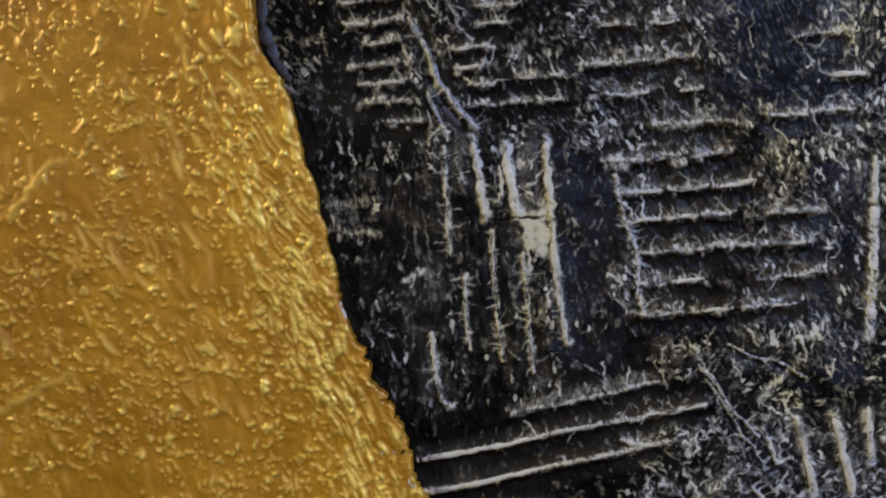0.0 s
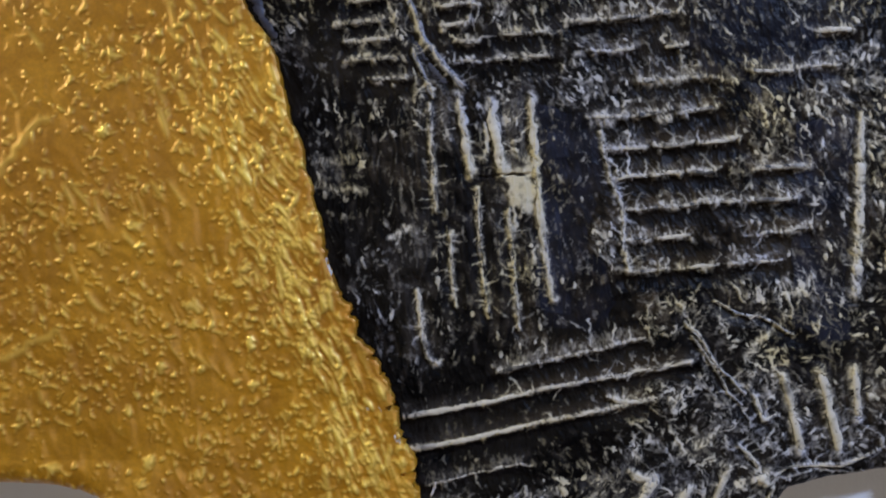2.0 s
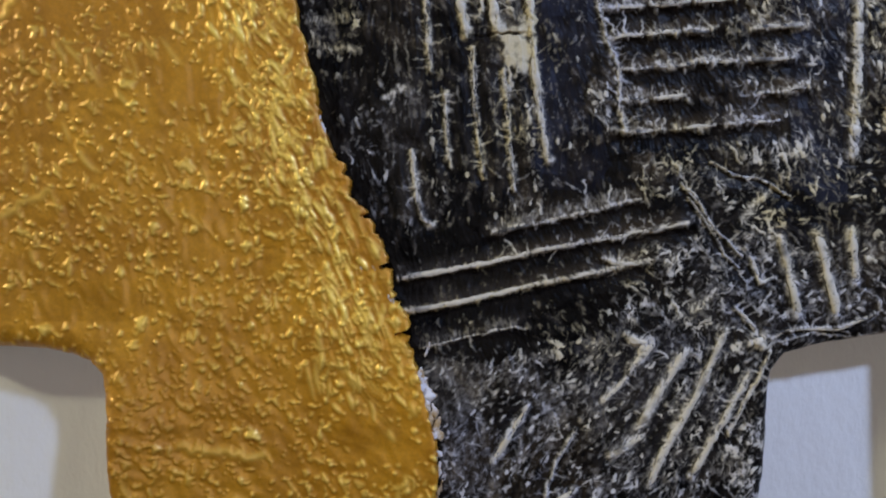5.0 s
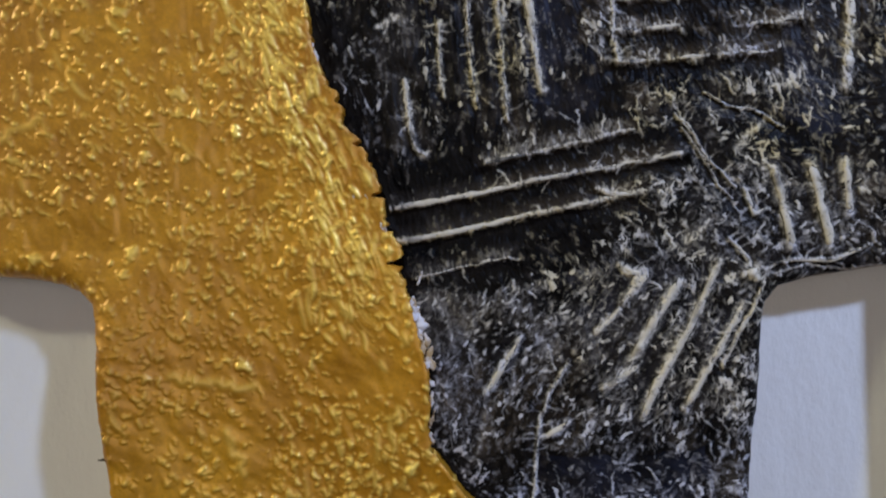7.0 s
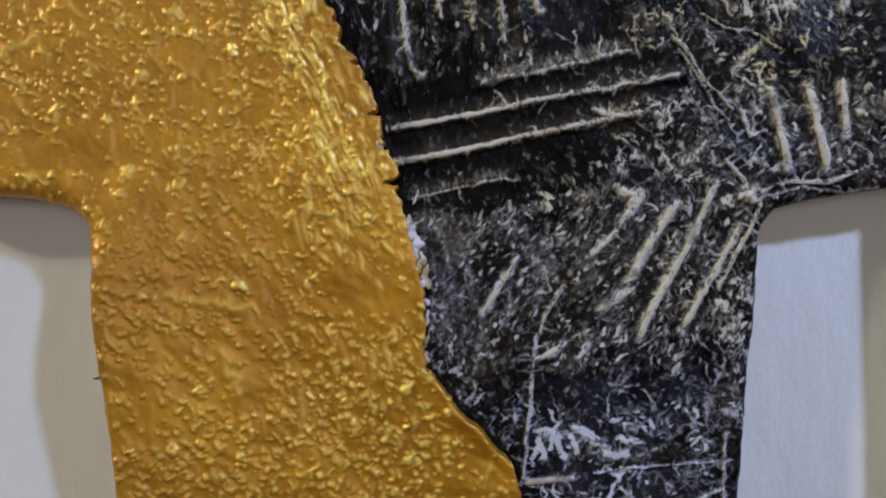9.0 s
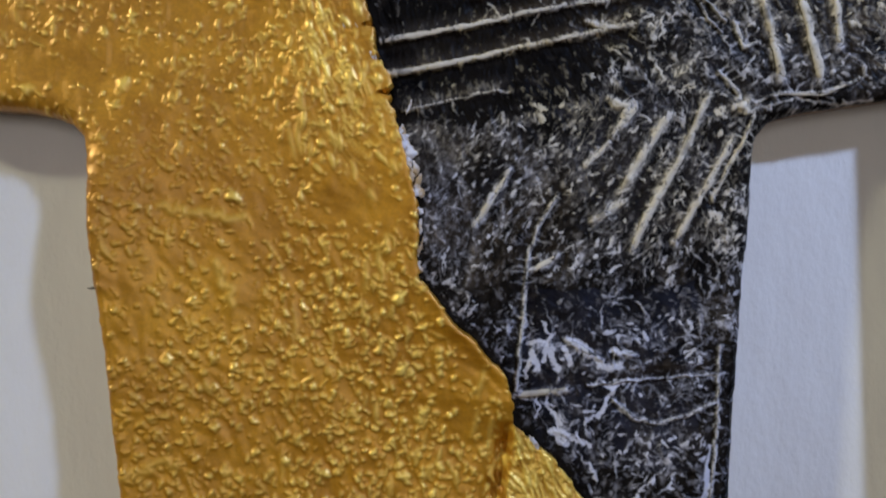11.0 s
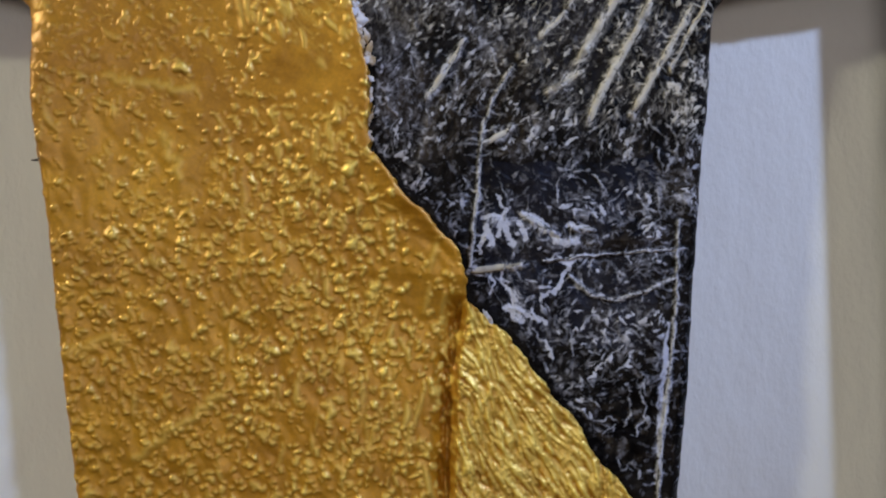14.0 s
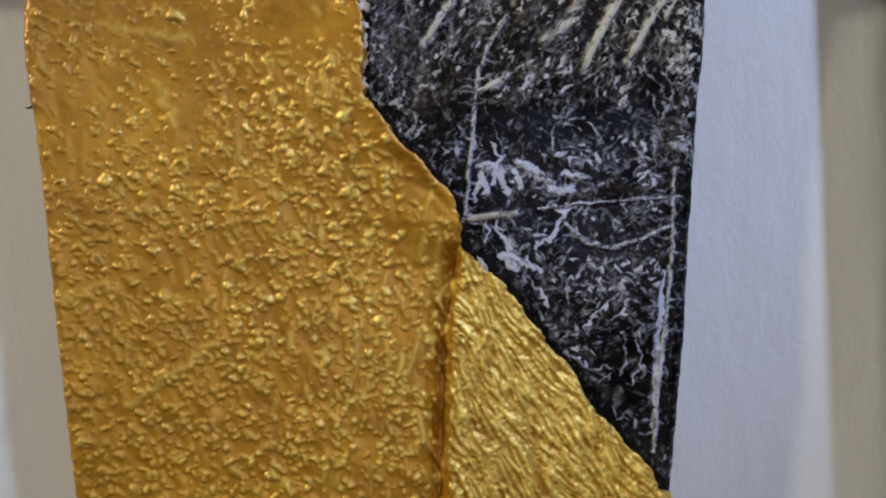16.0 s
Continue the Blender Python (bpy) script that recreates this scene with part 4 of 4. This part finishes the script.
LATE_SMEARS = [(56.1, -26.7, 60.0, -22.7, 0.8, 0.8), (47.8, -43.0, 51.5, -39.3, 0.8, 0.9), (55.4, -73.8, 58.0, -69.8, 0.8, 0.9), (28.0, -103.4, 28.7, -107.3, 0.9, 0.9),
       (29.4, -90.4, 33.2, -92.6, 0.75, 0.95), (34.7, -94.3, 38.0, -93.6, 0.8, 0.95), (36.9, -48.2, 40.3, -49.2, 0.9, 0.9), (60.3, -34.3, 61.3, -30.4, 0.7, 0.6),
       (69.1, -30.3, 70.2, -34.3, 1.0, 0.7), (68.4, -12.2, 65.4, -16.2, 0.7, 0.7), (61.9, 23.3, 57.0, 22.8, 0.8, 0.6), (42.3, 15.0, 40.8, 15.5, 1.0, 0.8),
       (29.5, 14.5, 32.5, 14.0, 0.9, 0.8), (37.4, 21.2, 45.2, 21.9, 1.0, 0.7), (28.0, 19.9, 30.5, 20.4, 0.8, 0.5), (14.7, 35.1, 11.8, 33.6, 0.7, 0.6),
       (18.1, 33.6, 20.6, 34.6, 0.8, 0.5), (-1.0, 35.1, 0.0, 33.6, 0.8, 0.6), (0.9, -49.0, 3.3, -49.4, 0.8, 0.5), (9.3, -56.3, 11.3, -57.3, 0.7, 0.5),
       (2.9, -62.3, 4.9, -61.3, 0.8, 0.6), (28.0, -52.2, 31.0, -51.2, 0.8, 0.6)]
THREADS = LADDER_THREADS + RIGHT_THREADS + CENTRE_THREADS + CORNER_THREADS + ARM_THREADS + LEG_THREADS + POINT_THREADS
for n, line in enumerate(THREADS):
    stamp(threads, along(line, 0.20 + 0.06 * (n % 3), 0.5 + 0.12 * (n % 4), 0.8, 600 + n), 4)
SMEARS = [(4.0, -53.5, 6.5, -60.0, 0.9, 0.55), (5.5, -62.0, 6.8, -68.5, 0.8, 0.5), (9.0, -57.0, 11.0, -65.0, 0.7, 0.45), (14.0, -28.4, 36.0, -22.9, 1.3, 0.45), (1.0, -48.6, 16.0, -45.0, 1.1, 0.4), (-19.5, 7.3, -11.6, 8.3, 1.0, 0.62), (-19.5, 2.9, -11.1, 2.6, 0.9, 0.62), (-17, -1.5, -13, -2.5, 0.6, 0.4), (-6.5, 6, -6.2, -2, 0.35, 0.4), (-4.6, 6, -4.2, -2, 0.35, 0.42), (-2.8, 5, -2.2, -3, 0.35, 0.4),
          (-6.0, -6.0, -3.0, -4.0, 0.65, 0.95), (-5.0, -6.4, -4.4, -3.2, 0.4, 0.8), (15.0, 9.0, 18.4, 7.0, 1.0, 0.6), (-27, 28, -25, 26, 0.6, 0.6), (23.5, -91, 27.5, -91, 0.9, 0.7), (58, -48, 60, -49.5, 1.1, 0.95)]
for n, (ax, az, bx, bz, wide, strong) in enumerate(SMEARS + LATE_SMEARS):
    stamp(rubbed, along([(ax, az), (bx, bz)], wide, strong, 0.9, 700 + n), 7)
PATCH = [([(15.0, 0.4), (15.6, -2.6), (15.4, -5.0)], 0.55), ([(19.4, 1.2), (20.0, -3.4)], 0.7), ([(17.6, 1.2), (17.0, -1.4)], 0.4), ([(11.6, 17.8), (12.4, 11.0), (13.4, 5.4)], 0.8),
         ([(18.4, 18.0), (18.8, 11), (19.3, 5.5)], 0.55), ([(6.2, 17), (7.2, 10), (8.0, 5.5)], 0.5), ([(7.6, 7.6), (8.2, 5.6)], 0.9), ([(10.2, 14.5), (11.0, 9.5)], 0.6)]
for n, (line, wide) in enumerate(PATCH):
    stamp(solid, along(line, wide, 1.0, 0.6, 750 + n), 12)
pad = np.minimum(GX - 12.9 - 0.16 * (5 - GZ), 19.6 + 0.06 * (5 - GZ) - GX) / 1.2
pad = np.clip(np.minimum(pad, np.minimum((9.5 - GZ) / 3.5, (GZ + 2.6) / 2.4)), 0, 1)
solid = ruffle(np.maximum(solid, pad * (0.62 + 0.5 * value_noise(GX * 1.6, GZ * 0.5, 1.6, 755))), [(0.45, 1.4, 751), (0.2, 0.5, 753)])
crack = np.clip(1.6 - np.abs(GZ - 4.9 - 0.06 * (GX - 13) - 0.5 * (value_noise(GX, GZ, 1.1, 757) - 0.5)) / 0.2, 0, 1) * np.clip(np.minimum(GX - 9, 18.4 - GX) / 1.5, 0, 1)
solid *= 1 - crack
fan = np.zeros(GX.shape)
FAN = [(22.3, -90.5, 25.7, -90.5, 0.4), (23.0, -91.9, 23.6, -94.7, 0.6), (25.1, -86.7, 25.7, -90.2, 0.35), (26.3, -91.2, 27.5, -95.3, 0.6), (28.3, -90.9, 29.5, -93.8, 0.5), (25.6, -91.0, 24.6, -93.4, 0.5),
       (28.9, -89.3, 34.3, -93.2, 0.5), (34.6, -93.5, 38.2, -94.3, 0.65), (36.6, -91.7, 40.5, -92.0, 0.4), (35.5, -97.7, 40.0, -96.6, 0.4), (36.6, -99.1, 32.1, -104.2, 0.35), (37.5, -96.6, 37.0, -99.4, 0.45),
       (23.6, -99.2, 23.9, -103.3, 0.25), (24.7, -98.9, 32.1, -108.3, 0.35), (26.4, -105.5, 28.8, -108.0, 0.6), (30.5, -106.0, 33.3, -108.3, 0.35), (22.0, -96.5, 22.6, -93.0, 0.3)]
for n, (ax, az, cx, cz, wide) in enumerate(FAN):
    bow = 0.12 if n % 2 else -0.1
    stamp(fan, along([(ax, az), ((ax + cx) / 2 + bow * (cz - az), (az + cz) / 2 - bow * (cx - ax)), (cx, cz)], wide * 1.1, 1.0, 0.8, 770 + n), 6)
for n in range(3):
    stamp(threads, along([(54.0 - 0.35 * n, -108 - 3 * n), (53.1 - 0.35 * n, -122), (52.6 - 0.25 * n, -134 - n)], 0.35, 0.95 - 0.1 * n, 0.5, 790 + n), 5)
threads = np.clip(1.25 * ruffle(threads, [(0.35, 1.2, 181), (0.2, 0.4, 183)]) - 0.1, 0, 1) * (0.55 + 0.6 * value_noise(GX, GZ, 1.8, 185))
web, rubbed = ruffle(web, FRAY[1:]), ruffle(rubbed, FRAY)
brushed = np.maximum(brushed * (1 - 0.85 * ridge_shade), np.maximum(rubbed * np.clip(0.74 + 0.22 * fine + 0.15 * coarse, 0, 1), web * 0.95))
fan = np.clip(1.8 * ruffle(fan, [(0.3, 0.9, 187), (0.2, 0.35, 189)]) - 0.45, 0, 1)
brushed = np.maximum(np.maximum(brushed, 0.34 * flecks * away), np.maximum(0.95 * threads, 0.95 * fan))
brushed = np.maximum(brushed, 0.95 * np.clip(solid * 1.5 - 0.5 + 0.9 * (value_noise(GX, GZ, 1.3, 760) - 0.45), 0, 0.93))
flat = np.clip(solid * 1.5 - 0.35, 0, 1)
film = np.clip((0.43 * film + 0.30 * plates + 0.3 * near) * (1 - 0.8 * ridge_shade) * away, 0, 1)
black_h = black_h * (1 - 0.75 * flat) - 2.6 * np.clip(-RIGHT_OF_SEAM / 1.6, 0, 1) + swell - 0.55 * ridge_shade * (1 - rubbed) + 0.15 * web + 0.2 * threads + 0.25 * solid - 0.4 * crack + rolled(EDGE, 3.6, 2.8)
navy = np.clip(0.4 * zone(20.5, 30.5, -24, 17) + 0.5 * zone(19, 24.5, -20, 17) + 0.5 * zone(64, 74, -22, 14) + 0.4 * zone(46, 70, 22, 50) + 0.5 * zone(22, 52, -112, -80), 0, 1) * np.clip(1.6 * cloud(GX, GZ, 4, 201, 3) - 0.2, 0, 1) * away
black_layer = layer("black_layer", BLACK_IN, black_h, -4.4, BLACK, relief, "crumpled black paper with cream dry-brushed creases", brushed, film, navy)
CHIPS = [((-0.4, -52.6), (3.0, -65.0), 13, 1.15), ((2.9, -67), (3.3, -78), 9, 0.7), ((-10.4, -34.9), (-8.2, -35.3), 2, 0.6), ((-5.6, -40.7), (-4.2, -41.4), 2, 0.65),
         ((-17.8, -9.0), (-16.1, -12.6), 3, 0.5), ((22.2, -105.9), (24.0, -108.8), 3, 0.5), ((1.2, -48.6), (0.2, -50.4), 2, 0.5)]
for n, ((ax, az), (bx, bz), count, r) in enumerate(CHIPS):
    dice = random.Random(70 + n)
    for k in range(count):
        f = (k + dice.uniform(0.1, 0.9)) / count
        x, z, long = ax + (bx - ax) * f + dice.uniform(-0.5, 0.5), az + (bz - az) * f, dice.uniform(0.5, 1.3)
        lean = dice.uniform(-0.5, 0.7)
        PIECES.append(([(x - lean * long, z + long), (x + dice.uniform(-0.3, 0.3), z), (x + lean * long, z - long)], r * dice.uniform(0.45, 1.0), CHALK, "chip"))
PIECES += [([(-31.2, 46), (-30.6, 37), (-28.2, 32), (-25.6, 28.4)], 1.2, BLUE, "bead"), ([(-54.7, -81.3), (-52.6, -81)], 0.3, DARK, "nib")]
black_face = (black_h, XS[0], ZS[0], STEP)
KINDS = {"cord": "part of the blue-grey twisted paper cords and their dark pocket", "chip": "chalk-white chipped paint", "bead": "smooth blue-black bead", "nib": "tiny dark nib"}
for n, (p, r, mat, name) in enumerate(PIECES):
    ridge(p, r, mat, 500 + n, name, gold_layer if name in ("chip", "nib") else black_layer, label=KINDS.get(name, ""))

# board behind the paper, and the block that holds it off the wall
def slab(name, corners, near, far, mat, label):
    bm = bmesh.new()
    front = [bm.verts.new(art(x, z, near)) for x, z in corners]
    back = [bm.verts.new(art(x, z, far)) for x, z in corners]
    bm.faces.new(front[::-1])
    bm.faces.new(back)
    for k in range(len(corners)):
        j = (k + 1) % len(corners)
        bm.faces.new((front[k], front[j], back[j], back[k]))
    bmesh.ops.recalc_face_normals(bm, faces=bm.faces)
    return part(name, bm, mat, relief, label)


slab("board", [(x * 0.994, (z + 70) * 0.996 - 70) for x, z in OUTLINE], -2.9, -5.2, BOARD, "thin brown backing board")
slab("spacer", [(-30, 30), (30, 30), (30, -160), (-30, -160)], -5.2, -10.0, BOARD, "wooden block against the wall")

# a neighbouring dark panel beside the relief, whose shadow falls on the wall
bm = bmesh.new()
box(bm, art(0, -168, -10), art(45, 22, 6))
bmesh.ops.bevel(bm, geom=bm.edges[:], offset=0.003, segments=3, affect="EDGES")
panel = part("painted_panel", bm, DARK)
panel.matrix_world = Matrix.Translation((0.0962, 0, -0.042)) @ Matrix.Translation(art(0, 0, 0)) @ pose(0, 0, 0, 0, -2.2, 0) @ Matrix.Translation(-art(0, 0, 0))
tagged(panel, "dark painted panel on the white wall beside the relief", "panel")
